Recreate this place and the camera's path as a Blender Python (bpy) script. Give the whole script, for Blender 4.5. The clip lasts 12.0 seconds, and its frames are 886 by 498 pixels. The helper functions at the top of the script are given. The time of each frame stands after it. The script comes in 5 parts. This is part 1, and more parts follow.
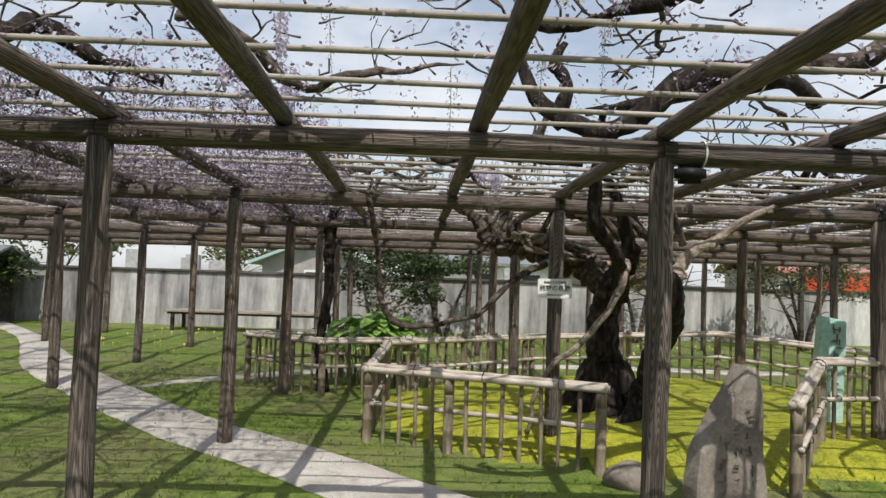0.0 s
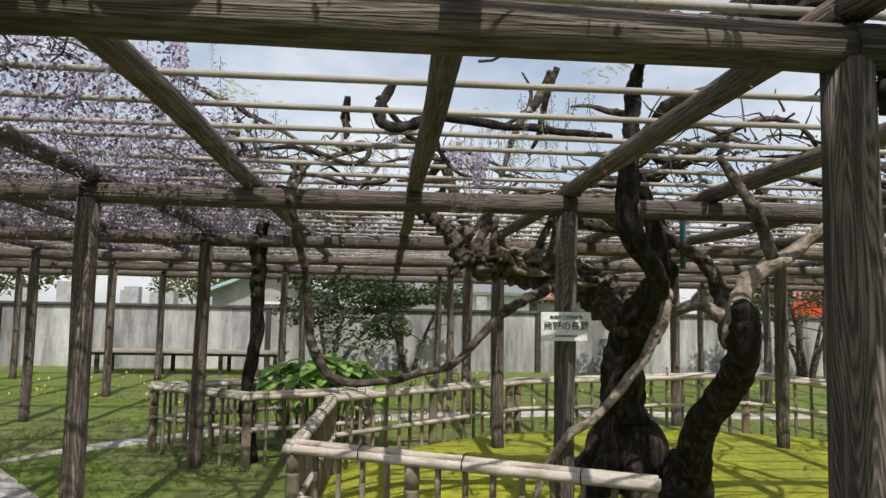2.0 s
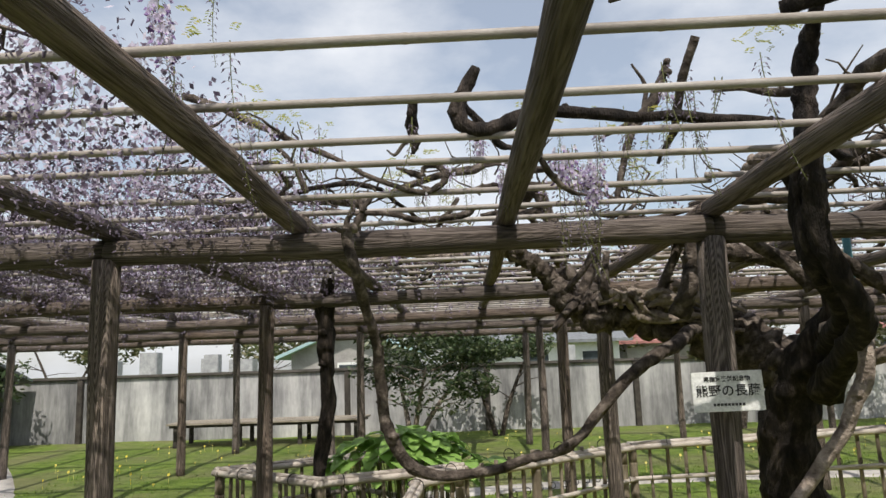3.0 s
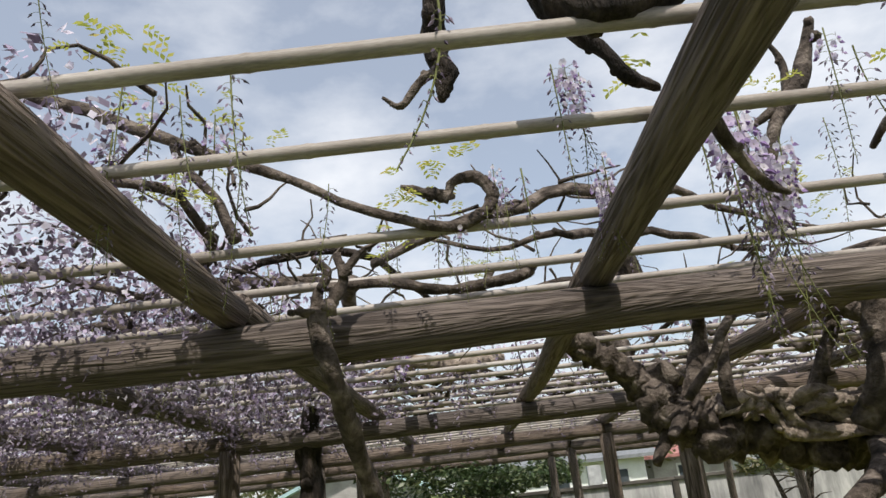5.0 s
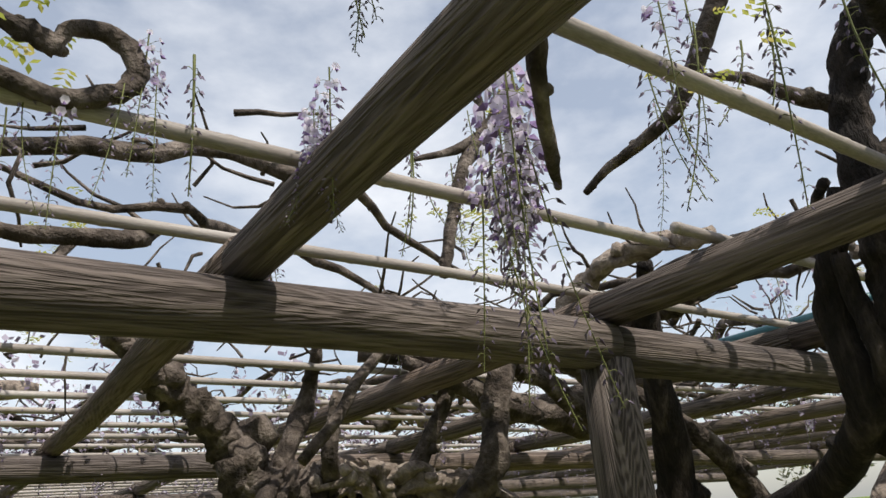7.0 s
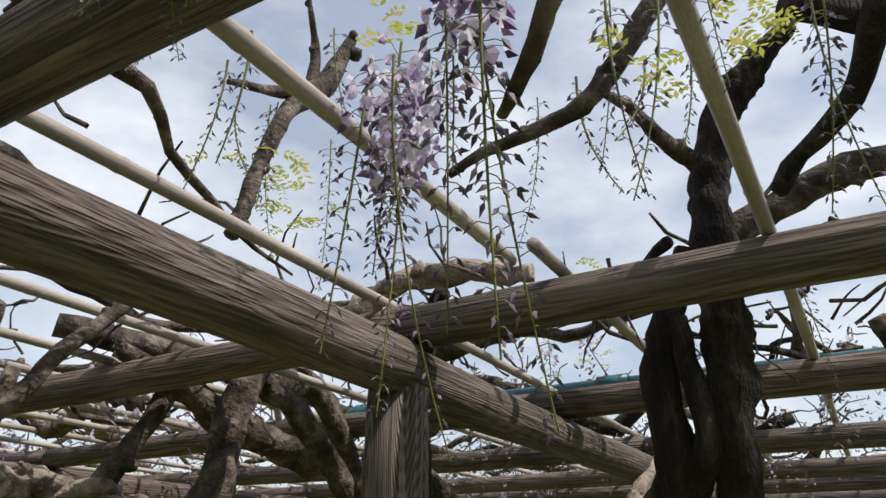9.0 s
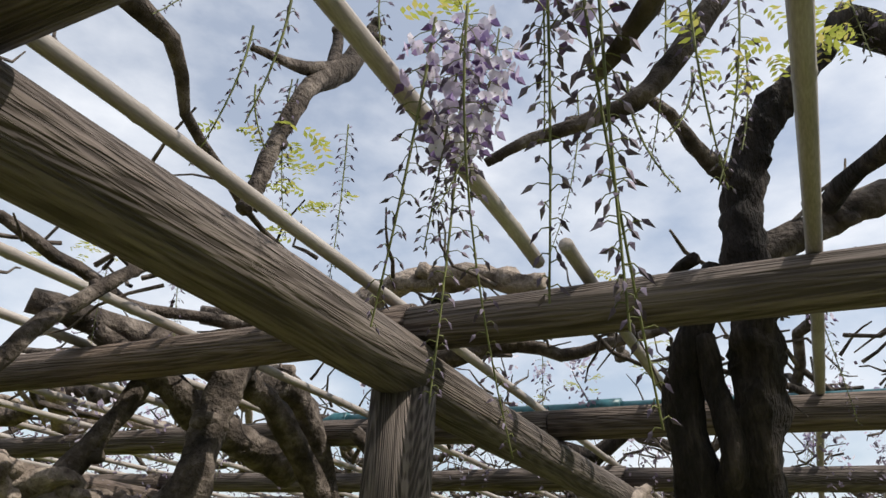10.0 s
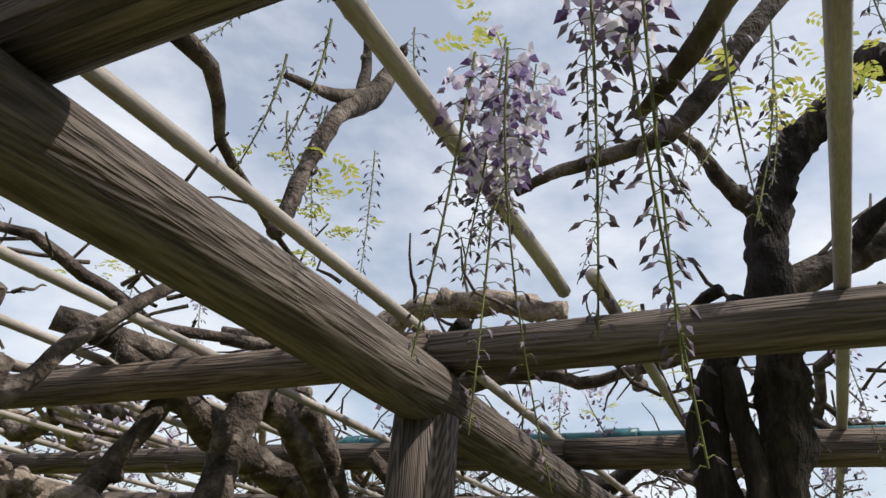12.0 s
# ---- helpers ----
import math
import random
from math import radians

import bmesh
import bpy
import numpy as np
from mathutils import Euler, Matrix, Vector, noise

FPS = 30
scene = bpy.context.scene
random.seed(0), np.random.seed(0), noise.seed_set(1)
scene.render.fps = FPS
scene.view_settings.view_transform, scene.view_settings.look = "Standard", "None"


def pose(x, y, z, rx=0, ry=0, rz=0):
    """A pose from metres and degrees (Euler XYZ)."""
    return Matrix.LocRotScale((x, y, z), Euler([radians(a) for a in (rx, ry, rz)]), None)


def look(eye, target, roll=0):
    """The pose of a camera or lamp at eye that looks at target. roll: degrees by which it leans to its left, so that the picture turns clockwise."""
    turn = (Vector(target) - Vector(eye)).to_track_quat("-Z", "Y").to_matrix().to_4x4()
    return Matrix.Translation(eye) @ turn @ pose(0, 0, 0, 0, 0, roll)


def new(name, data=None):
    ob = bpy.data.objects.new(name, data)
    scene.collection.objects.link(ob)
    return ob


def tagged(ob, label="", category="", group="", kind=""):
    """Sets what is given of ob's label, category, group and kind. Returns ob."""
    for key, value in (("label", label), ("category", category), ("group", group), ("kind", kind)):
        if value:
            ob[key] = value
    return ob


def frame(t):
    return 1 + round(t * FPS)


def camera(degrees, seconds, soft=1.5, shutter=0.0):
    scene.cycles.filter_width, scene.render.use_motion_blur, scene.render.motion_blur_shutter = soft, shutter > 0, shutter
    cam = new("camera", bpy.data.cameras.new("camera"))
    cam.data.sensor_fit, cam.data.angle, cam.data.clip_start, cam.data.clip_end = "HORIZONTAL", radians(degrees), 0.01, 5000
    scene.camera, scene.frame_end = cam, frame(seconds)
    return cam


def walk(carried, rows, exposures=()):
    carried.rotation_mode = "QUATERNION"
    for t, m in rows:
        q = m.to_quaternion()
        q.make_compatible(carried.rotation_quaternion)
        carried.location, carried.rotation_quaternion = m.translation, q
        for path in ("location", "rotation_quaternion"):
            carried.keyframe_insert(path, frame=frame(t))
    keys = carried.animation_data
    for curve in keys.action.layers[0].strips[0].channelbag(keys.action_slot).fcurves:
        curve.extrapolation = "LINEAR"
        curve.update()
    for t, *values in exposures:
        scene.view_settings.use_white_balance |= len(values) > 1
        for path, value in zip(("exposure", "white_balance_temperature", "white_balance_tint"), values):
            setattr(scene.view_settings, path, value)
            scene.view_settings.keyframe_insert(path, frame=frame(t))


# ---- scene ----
cam = camera(64.3, 12.0)
PATH = [
    (0, (-0.164, 0.307, 1.596), (-0.096, 2.304, 1.687), 1.9),
    (0.5, (-0.064, 0.818, 1.625), (0.146, 2.805, 1.719), 0.9),
    (1, (-0.033, 1.401, 1.654), (0.229, 3.381, 1.769), 1.0),
    (1.5, (0.003, 1.912, 1.658), (0.243, 3.893, 1.798), 1.3),
    (2, (-0.02, 2.455, 1.642), (0.135, 4.441, 1.818), 1.1),
    (2.5, (-0.026, 2.987, 1.687), (0.029, 4.972, 1.921), -0.2),
    (3, (-0.084, 3.508, 1.736), (-0.14, 5.481, 2.055), -2.0),
    (3.2, (-0.1, 3.687, 1.769), (-0.19, 5.654, 2.121), -2.7),
    (5, (-0.277, 5.052, 1.901), (-0.292, 6.943, 2.55), -6.3),
    (5.5, (-0.369, 5.238, 1.923), (-0.187, 7.111, 2.601), -5.9),
    (6, (-0.354, 5.392, 1.933), (0.102, 7.211, 2.627), -5.0),
    (6.5, (-0.294, 5.559, 1.921), (0.484, 7.257, 2.638), -4.5),
    (7, (-0.305, 5.726, 1.922), (0.775, 7.24, 2.658), -4.6),
    (7.5, (-0.306, 5.793, 1.897), (0.92, 7.164, 2.682), -2.6),
    (9.5, (-0.133, 6.267, 1.953), (1.484, 7.096, 2.787), 1.5),
    (10, (-0.128, 6.313, 1.926), (1.462, 7.145, 2.808), 4.0),
    (10.5, (-0.149, 6.339, 1.922), (1.437, 7.162, 2.821), 5.2),
    (11, (-0.138, 6.335, 1.925), (1.436, 7.171, 2.833), 5.6),
    (11.5, (-0.143, 6.336, 1.924), (1.413, 7.187, 2.849), 5.8),
    (12, (-0.156, 6.337, 1.928), (1.395, 7.186, 2.864), 5.6),
]
EXPOSURES = [(0.0, -0.08), (3.0, -0.08), (5.0, 0.0), (12.0, 0.02)]
walk(cam, [(t, look(eye, target, roll)) for t, eye, target, roll in PATH], EXPOSURES)

# ---- sky and sun ----
SUN_AZ, SUN_EL = radians(174), radians(57)   # azimuth clockwise from +y
world = bpy.data.worlds.new("sky")
scene.world = world
world.use_nodes = True
nt = world.node_tree
nt.nodes.clear()
w_out = nt.nodes.new("ShaderNodeOutputWorld")
w_bg = nt.nodes.new("ShaderNodeBackground")
w_sky = nt.nodes.new("ShaderNodeTexSky")
w_sky.sky_type = 'NISHITA'
w_sky.sun_disc = False
w_sky.sun_elevation, w_sky.sun_rotation = SUN_EL, SUN_AZ
w_sky.air_density, w_sky.dust_density = 1.2, 1.6
w_tc = nt.nodes.new("ShaderNodeTexCoord")
w_map = nt.nodes.new("ShaderNodeMapping")
w_map.inputs["Scale"].default_value = (1.6, 1.6, 3.2)
w_noise = nt.nodes.new("ShaderNodeTexNoise")
w_noise.inputs["Scale"].default_value = 2.0
w_noise.inputs["Detail"].default_value = 7
w_noise.inputs["Roughness"].default_value = 0.55
w_ramp = nt.nodes.new("ShaderNodeValToRGB")
w_ramp.color_ramp.elements[0].position, w_ramp.color_ramp.elements[1].position = 0.40, 0.72
w_ramp.color_ramp.elements[0].color = (0.30, 0.30, 0.30, 1)
w_mix = nt.nodes.new("ShaderNodeMixRGB")
w_mix.inputs[2].default_value = (7.15, 7.35, 7.75, 1)
nt.links.new(w_tc.outputs["Generated"], w_map.inputs[0])
nt.links.new(w_map.outputs[0], w_noise.inputs["Vector"])
nt.links.new(w_noise.outputs[0], w_ramp.inputs[0])
nt.links.new(w_ramp.outputs[0], w_mix.inputs[0])
nt.links.new(w_sky.outputs[0], w_mix.inputs[1])
nt.links.new(w_mix.outputs[0], w_bg.inputs[0])
w_bg.inputs[1].default_value = 0.135
nt.links.new(w_bg.outputs[0], w_out.inputs[0])
sun_data = bpy.data.lights.new("sun", "SUN")
sun_data.energy, sun_data.angle, sun_data.color = 4.6, radians(0.53), (1.0, 0.95, 0.87)
sun = new("sun", sun_data)
sun_from = Vector((math.sin(SUN_AZ) * math.cos(SUN_EL), math.cos(SUN_AZ) * math.cos(SUN_EL), math.sin(SUN_EL)))
sun.matrix_basis = look(sun_from * 60, (0, 0, 0))


# ---- materials ----
def material(name, rough=0.8):
    m = bpy.data.materials.new(name)
    m.use_nodes = True
    t = m.node_tree
    b = t.nodes["Principled BSDF"]
    b.inputs["Roughness"].default_value = rough
    b.inputs["Specular IOR Level"].default_value = 0.25
    return m, t, b


def coords(t, scale=(1, 1, 1), shuffle=True):
    tc = t.nodes.new("ShaderNodeTexCoord")
    mp = t.nodes.new("ShaderNodeMapping")
    mp.inputs["Scale"].default_value = scale
    src = tc.outputs["Object"]
    if shuffle:
        oi = t.nodes.new("ShaderNodeObjectInfo")
        mul = t.nodes.new("ShaderNodeMath")
        mul.operation = 'MULTIPLY'
        mul.inputs[1].default_value = 60
        add = t.nodes.new("ShaderNodeVectorMath")
        t.links.new(oi.outputs["Random"], mul.inputs[0])
        t.links.new(src, add.inputs[0])
        t.links.new(mul.outputs[0], add.inputs[1])
        src = add.outputs[0]
    t.links.new(src, mp.inputs[0])
    return mp.outputs[0]


def noise_tex(t, vec, scale, detail=4, rough=0.55, dist=0.0):
    n = t.nodes.new("ShaderNodeTexNoise")
    n.inputs["Scale"].default_value = scale
    n.inputs["Detail"].default_value = detail
    n.inputs["Roughness"].default_value = rough
    n.inputs["Distortion"].default_value = dist
    t.links.new(vec, n.inputs["Vector"])
    return n.outputs[0]


def ramp(t, fac, stops):
    r = t.nodes.new("ShaderNodeValToRGB")
    while len(r.color_ramp.elements) < len(stops):
        r.color_ramp.elements.new(0.5)
    for e, (p, c) in zip(r.color_ramp.elements, stops):
        e.position, e.color = p, (*c, 1)
    t.links.new(fac, r.inputs[0])
    return r.outputs[0]


def mixc(t, fac, a, b, mode='MIX'):
    m = t.nodes.new("ShaderNodeMixRGB")
    m.blend_type = mode
    for sock, v in zip(m.inputs, (fac, a, b)):
        if isinstance(v, (int, float)):
            sock.default_value = v
        elif isinstance(v, tuple):
            sock.default_value = (*v, 1)
        else:
            t.links.new(v, sock)
    return m.outputs[0]


def bump(t, b, height, strength, dist):
    n = t.nodes.new("ShaderNodeBump")
    n.inputs["Strength"].default_value = strength
    n.inputs["Distance"].default_value = dist
    t.links.new(height, n.inputs["Height"])
    t.links.new(n.outputs[0], b.inputs["Normal"])


def calc(t, op, a, v):
    m = t.nodes.new("ShaderNodeMath")
    m.operation = op
    t.links.new(a, m.inputs[0])
    if isinstance(v, (int, float)):
        m.inputs[1].default_value = v
    else:
        t.links.new(v, m.inputs[1])
    return m.outputs[0]


def log_material(name, light, dark, lines=480.0, swirl=0.42):
    """Weathered log with carved running grain; z is along the log."""
    m, t, b = material(name, 0.85)
    flow = noise_tex(t, coords(t, (7.0, 7.0, 0.42)), 1.0, 1.5, 0.35)
    fine = noise_tex(t, coords(t, (60, 60, 4)), 1.0, 4)
    stain = noise_tex(t, coords(t, (3, 3, 1.2)), 1.0, 5)
    waves = calc(t, 'SINE', calc(t, 'MULTIPLY', flow, lines), 0)
    streak = noise_tex(t, coords(t, (85, 85, 3.2)), 1.0, 3.0, 0.5, 0.8)
    n = calc(t, 'ADD', calc(t, 'MULTIPLY', streak, 3.6), -1.3)
    n = calc(t, 'ADD', n, calc(t, 'MULTIPLY', waves, swirl))
    s = calc(t, 'MINIMUM', calc(t, 'MAXIMUM', n, 0.0), 1.0)
    col = ramp(t, s, ((0.0, dark), (0.45, tuple((a + c) / 2 for a, c in zip(dark, light))), (1.0, light)))
    col = mixc(t, 0.55, col, ramp(t, fine, ((0.3, (0.55, 0.55, 0.55)), (0.7, (1.1, 1.08, 1.05)))), 'MULTIPLY')
    col = mixc(t, 0.8, col, ramp(t, stain, ((0.3, (0.62, 0.60, 0.60)), (0.55, (1, 1, 1)), (0.75, (1.12, 1.04, 0.94)))), 'MULTIPLY')
    oi = t.nodes.new("ShaderNodeObjectInfo")
    col = mixc(t, 1.0, col, ramp(t, oi.outputs["Random"], ((0.0, (0.82, 0.82, 0.84)), (0.5, (1, 0.97, 0.94)), (1.0, (1.08, 1.0, 0.93)))), 'MULTIPLY')
    t.links.new(col, b.inputs["Base Color"])
    h = calc(t, 'ADD', s, calc(t, 'MULTIPLY', fine, 0.5))
    bump(t, b, h, 1.0, 0.006)
    return m


def mottled(name, stops, scale=6.0, detail=6, rough=0.85, bump_d=0.004, stretch=(1, 1, 1), fine=60.0, shuffle=True):
    m, t, b = material(name, rough)
    v = coords(t, stretch, shuffle)
    n = noise_tex(t, v, scale, detail)
    f = noise_tex(t, v, fine, 3)
    col = ramp(t, n, stops)
    col = mixc(t, 0.6, col, ramp(t, f, ((0.3, (0.6, 0.6, 0.6)), (0.7, (1.15, 1.15, 1.15)))), 'MULTIPLY')
    t.links.new(col, b.inputs["Base Color"])
    bump(t, b, calc(t, 'ADD', n, calc(t, 'MULTIPLY', f, 0.4)), 0.8, bump_d)
    return m


def thin_petal(name, stops, glow=0.45, rough=0.6, island=True):
    """A thin leaf or petal that lets light through."""
    m, t, b = material(name, rough)
    g = t.nodes.new("ShaderNodeNewGeometry")
    col = ramp(t, g.outputs["Random Per Island"], stops)
    t.links.new(col, b.inputs["Base Color"])
    tr = t.nodes.new("ShaderNodeBsdfTranslucent")
    t.links.new(col, tr.inputs["Color"])
    mix = t.nodes.new("ShaderNodeMixShader")
    mix.inputs[0].default_value = glow
    t.links.new(b.outputs[0], mix.inputs[1])
    t.links.new(tr.outputs[0], mix.inputs[2])
    t.links.new(mix.outputs[0], t.nodes["Material Output"].inputs[0])
    return m


M_POST = log_material("weathered_post", (0.29, 0.245, 0.215), (0.085, 0.070, 0.061))
M_BEAM = log_material("weathered_beam", (0.212, 0.178, 0.158), (0.085, 0.069, 0.060), 300, 0.22)
M_POLE = mottled("tan_pole", ((0.3, (0.23, 0.20, 0.175)), (0.5, (0.33, 0.29, 0.255)), (0.7, (0.45, 0.41, 0.375))), 3.0, 5, 0.55, 0.001, (6, 6, 1))
M_BAMBOO = mottled("weathered_bamboo", ((0.3, (0.24, 0.20, 0.165)), (0.5, (0.46, 0.405, 0.35)), (0.7, (0.62, 0.56, 0.49))), 4.0, 6, 0.6, 0.002, (5, 5, 1))
M_STICK = mottled("dark_bamboo", ((0.3, (0.09, 0.07, 0.055)), (0.5, (0.22, 0.18, 0.13)), (0.75, (0.40, 0.34, 0.26))), 3.0, 5, 0.65, 0.002, (5, 5, 1))
M_CORD = mottled("black_cord", ((0.3, (0.012, 0.011, 0.010)), (0.7, (0.03, 0.027, 0.025))), 40, 2, 0.9, 0.001)
M_TRUNK = mottled("dark_bark", ((0.32, (0.010, 0.008, 0.007)), (0.52, (0.032, 0.025, 0.021)), (0.72, (0.11, 0.085, 0.07))), 5.0, 10, 0.95, 0.05, (4, 4, 1.0), 40, False)
M_VINE = mottled("grey_bark", ((0.30, (0.020, 0.016, 0.013)), (0.5, (0.085, 0.067, 0.055)), (0.70, (0.23, 0.19, 0.16))), 16.0, 10, 0.95, 0.035, (1, 1, 1), 70, False)
M_PALE = mottled("bleached_bark", ((0.28, (0.10, 0.075, 0.06)), (0.5, (0.27, 0.22, 0.18)), (0.7, (0.42, 0.35, 0.29))), 18.0, 10, 0.9, 0.035, (1, 1, 1), 70, False)
M_PETAL = thin_petal("lilac_petal", ((0.0, (0.60, 0.50, 0.68)), (0.5, (0.74, 0.67, 0.79)), (1.0, (0.86, 0.82, 0.88))), 0.5)
M_KEEL = thin_petal("violet_keel", ((0.0, (0.16, 0.09, 0.24)), (0.6, (0.32, 0.22, 0.44)), (1.0, (0.50, 0.40, 0.60))), 0.3)
M_BUD = thin_petal("grey_violet_bud", ((0.0, (0.10, 0.075, 0.11)), (0.6, (0.20, 0.16, 0.22)), (1.0, (0.38, 0.32, 0.42))), 0.25)
M_STEM = mottled("green_stem", ((0.3, (0.10, 0.11, 0.04)), (0.7, (0.22, 0.23, 0.08))), 20, 2, 0.7, 0.0005)
M_LEAF = thin_petal("young_leaf", ((0.0, (0.24, 0.27, 0.05)), (0.6, (0.40, 0.42, 0.09)), (1.0, (0.50, 0.42, 0.14))), 0.5)
M_HOSTA = thin_petal("broad_leaf", ((0.0, (0.20, 0.36, 0.08)), (0.5, (0.32, 0.50, 0.13)), (1.0, (0.44, 0.60, 0.20))), 0.35, 0.45)
M_CAMELLIA = thin_petal("dark_leaf", ((0.0, (0.025, 0.045, 0.018)), (0.6, (0.06, 0.09, 0.035)), (1.0, (0.14, 0.16, 0.08))), 0.2, 0.4)
M_BUSH = thin_petal("olive_leaf", ((0.0, (0.06, 0.08, 0.03)), (0.6, (0.13, 0.14, 0.06)), (1.0, (0.24, 0.21, 0.12))), 0.25)
M_BLADE = thin_petal("grass_blade", ((0.0, (0.10, 0.17, 0.025)), (0.6, (0.17, 0.27, 0.04)), (1.0, (0.30, 0.34, 0.08))), 0.4)
M_BLOSSOM = thin_petal("yellow_blossom", ((0.0, (0.70, 0.55, 0.05)), (1.0, (0.80, 0.72, 0.25))), 0.3)
M_PATH = mottled("path_concrete", ((0.3, (0.30, 0.27, 0.24)), (0.5, (0.44, 0.41, 0.37)), (0.7, (0.54, 0.51, 0.47))), 1.6, 8, 0.9, 0.006, (1, 1, 1), 45, False)
M_CAP = mottled("wall_coping", ((0.3, (0.05, 0.045, 0.04)), (0.7, (0.15, 0.135, 0.12))), 3, 6, 0.9, 0.01, (0.5, 2, 2), 30)
M_STONE = mottled("grey_brown_stone", ((0.3, (0.13, 0.11, 0.095)), (0.5, (0.21, 0.18, 0.155)), (0.72, (0.32, 0.29, 0.25))), 3.0, 8, 0.85, 0.012, (1, 1, 1), 35)
M_GROOVE = mottled("carved_groove", ((0.3, (0.14, 0.135, 0.12)), (0.7, (0.20, 0.185, 0.165))), 10, 3)
M_BLUE = mottled("blue_green_stone", ((0.3, (0.30, 0.50, 0.46)), (0.5, (0.43, 0.64, 0.58)), (0.7, (0.60, 0.76, 0.70))), 3.5, 7, 0.6, 0.006, (1, 1, 0.6), 40)
M_WHITE = mottled("white_paint", ((0.3, (0.74, 0.74, 0.72)), (0.7, (0.84, 0.84, 0.82))), 5, 4, 0.4, 0.0005)
M_INK = mottled("black_ink", ((0.3, (0.015, 0.015, 0.015)), (0.7, (0.03, 0.03, 0.03))), 10, 2, 0.5, 0.0002)
M_TEAL = mottled("teal_pipe_paint", ((0.3, (0.035, 0.12, 0.14)), (0.7, (0.07, 0.19, 0.21))), 8, 5, 0.4, 0.001)
M_PLANK = mottled("grey_plank", ((0.3, (0.20, 0.17, 0.13)), (0.7, (0.42, 0.37, 0.30))), 5, 6, 0.8, 0.003, (0.6, 6, 6))
M_DARKWOOD = mottled("dark_timber", ((0.3, (0.035, 0.03, 0.026)), (0.7, (0.09, 0.078, 0.066))), 6, 6, 0.85, 0.003)
M_RED = mottled("vermilion_paint", ((0.3, (0.50, 0.06, 0.025)), (0.7, (0.66, 0.10, 0.04))), 4, 5, 0.6, 0.001)
M_ORANGE = mottled("orange_panel", ((0.3, (0.60, 0.26, 0.10)), (0.7, (0.72, 0.38, 0.18))), 4, 5, 0.6, 0.001)
M_PINKROOF = mottled("red_roof", ((0.3, (0.32, 0.14, 0.13)), (0.7, (0.45, 0.22, 0.20))), 5, 5, 0.7, 0.004, (1, 6, 1))
M_ROOF = mottled("grey_roof_tile", ((0.3, (0.13, 0.14, 0.15)), (0.7, (0.26, 0.27, 0.28))), 5, 5, 0.6, 0.006, (1, 6, 1))
M_TEALROOF = mottled("pale_teal_roof", ((0.3, (0.30, 0.45, 0.46)), (0.7, (0.45, 0.60, 0.60))), 5, 5, 0.5, 0.002, (6, 1, 1))
M_HOUSE = mottled("house_plaster", ((0.3, (0.30, 0.28, 0.27)), (0.7, (0.46, 0.44, 0.42))), 2, 6, 0.85, 0.003)
M_GRANITE = mottled("grey_granite", ((0.3, (0.30, 0.30, 0.31)), (0.7, (0.50, 0.50, 0.50))), 6, 6, 0.6, 0.002)
M_BLACK = mottled("black_plastic", ((0.3, (0.010, 0.010, 0.011)), (0.7, (0.022, 0.022, 0.024))), 10, 3, 0.6, 0.001)
M_GLASS = mottled("dark_window", ((0.3, (0.03, 0.04, 0.045)), (0.7, (0.08, 0.09, 0.10))), 2, 3, 0.15, 0.0002)


def wall_material():
    m, t, b = material("shade_streaked_plaster", 0.9)
    shade_streak = noise_tex(t, coords(t, (2.2, 2.2, 0.28), False), 1.0, 7, 0.65)
    lit_patch = noise_tex(t, coords(t, (0.35, 0.35, 0.5), False), 1.0, 5)
    fine = noise_tex(t, coords(t, (14, 14, 5), False), 1.0, 5)
    # shadow streaks painted into the plaster colour, sunlit white between them
    col = ramp(t, shade_streak, ((0.34, (0.15, 0.148, 0.15)), (0.47, (0.34, 0.335, 0.33)), (0.58, (0.50, 0.49, 0.48)), (0.70, (0.62, 0.61, 0.59))))
    # broad patches tinted darker and brighter, as if the wall were partly lit
    col = mixc(t, 0.75, col, ramp(t, lit_patch, ((0.35, (0.55, 0.55, 0.57)), (0.55, (1.0, 1.0, 1.0)), (0.7, (1.15, 1.15, 1.12)))), 'MULTIPLY')
    col = mixc(t, 0.4, col, ramp(t, fine, ((0.3, (0.6, 0.6, 0.6)), (0.7, (1.1, 1.1, 1.1)))), 'MULTIPLY')
    t.links.new(col, b.inputs["Base Color"])
    bump(t, b, fine, 0.5, 0.004)
    return m


def ground_material(name, stops, patch, scale):
    m, t, b = material(name, 0.95)
    v = coords(t, (1, 1, 1), False)
    big = noise_tex(t, v, 0.55, 5)
    mid = noise_tex(t, v, scale, 6, 0.65)
    fine = noise_tex(t, v, 55, 4)
    col = ramp(t, mid, stops)
    col = mixc(t, ramp(t, big, ((0.42, (0, 0, 0)), (0.62, (0.75, 0.75, 0.75)))), col, patch)
    col = mixc(t, 0.7, col, ramp(t, fine, ((0.3, (0.5, 0.5, 0.5)), (0.7, (1.25, 1.25, 1.25)))), 'MULTIPLY')
    t.links.new(col, b.inputs["Base Color"])
    bump(t, b, calc(t, 'ADD', mid, calc(t, 'MULTIPLY', fine, 0.5)), 1.0, 0.05)
    return m


M_WALL = wall_material()
M_GRASS = ground_material("lawn", ((0.3, (0.07, 0.11, 0.02)), (0.5, (0.14, 0.21, 0.03)), (0.7, (0.22, 0.27, 0.06))), (0.20, 0.19, 0.09), 4.0)
M_MOSS = ground_material("yellow_moss", ((0.3, (0.17, 0.19, 0.02)), (0.5, (0.37, 0.38, 0.03)), (0.7, (0.48, 0.46, 0.05))), (0.27, 0.30, 0.04), 5.0)


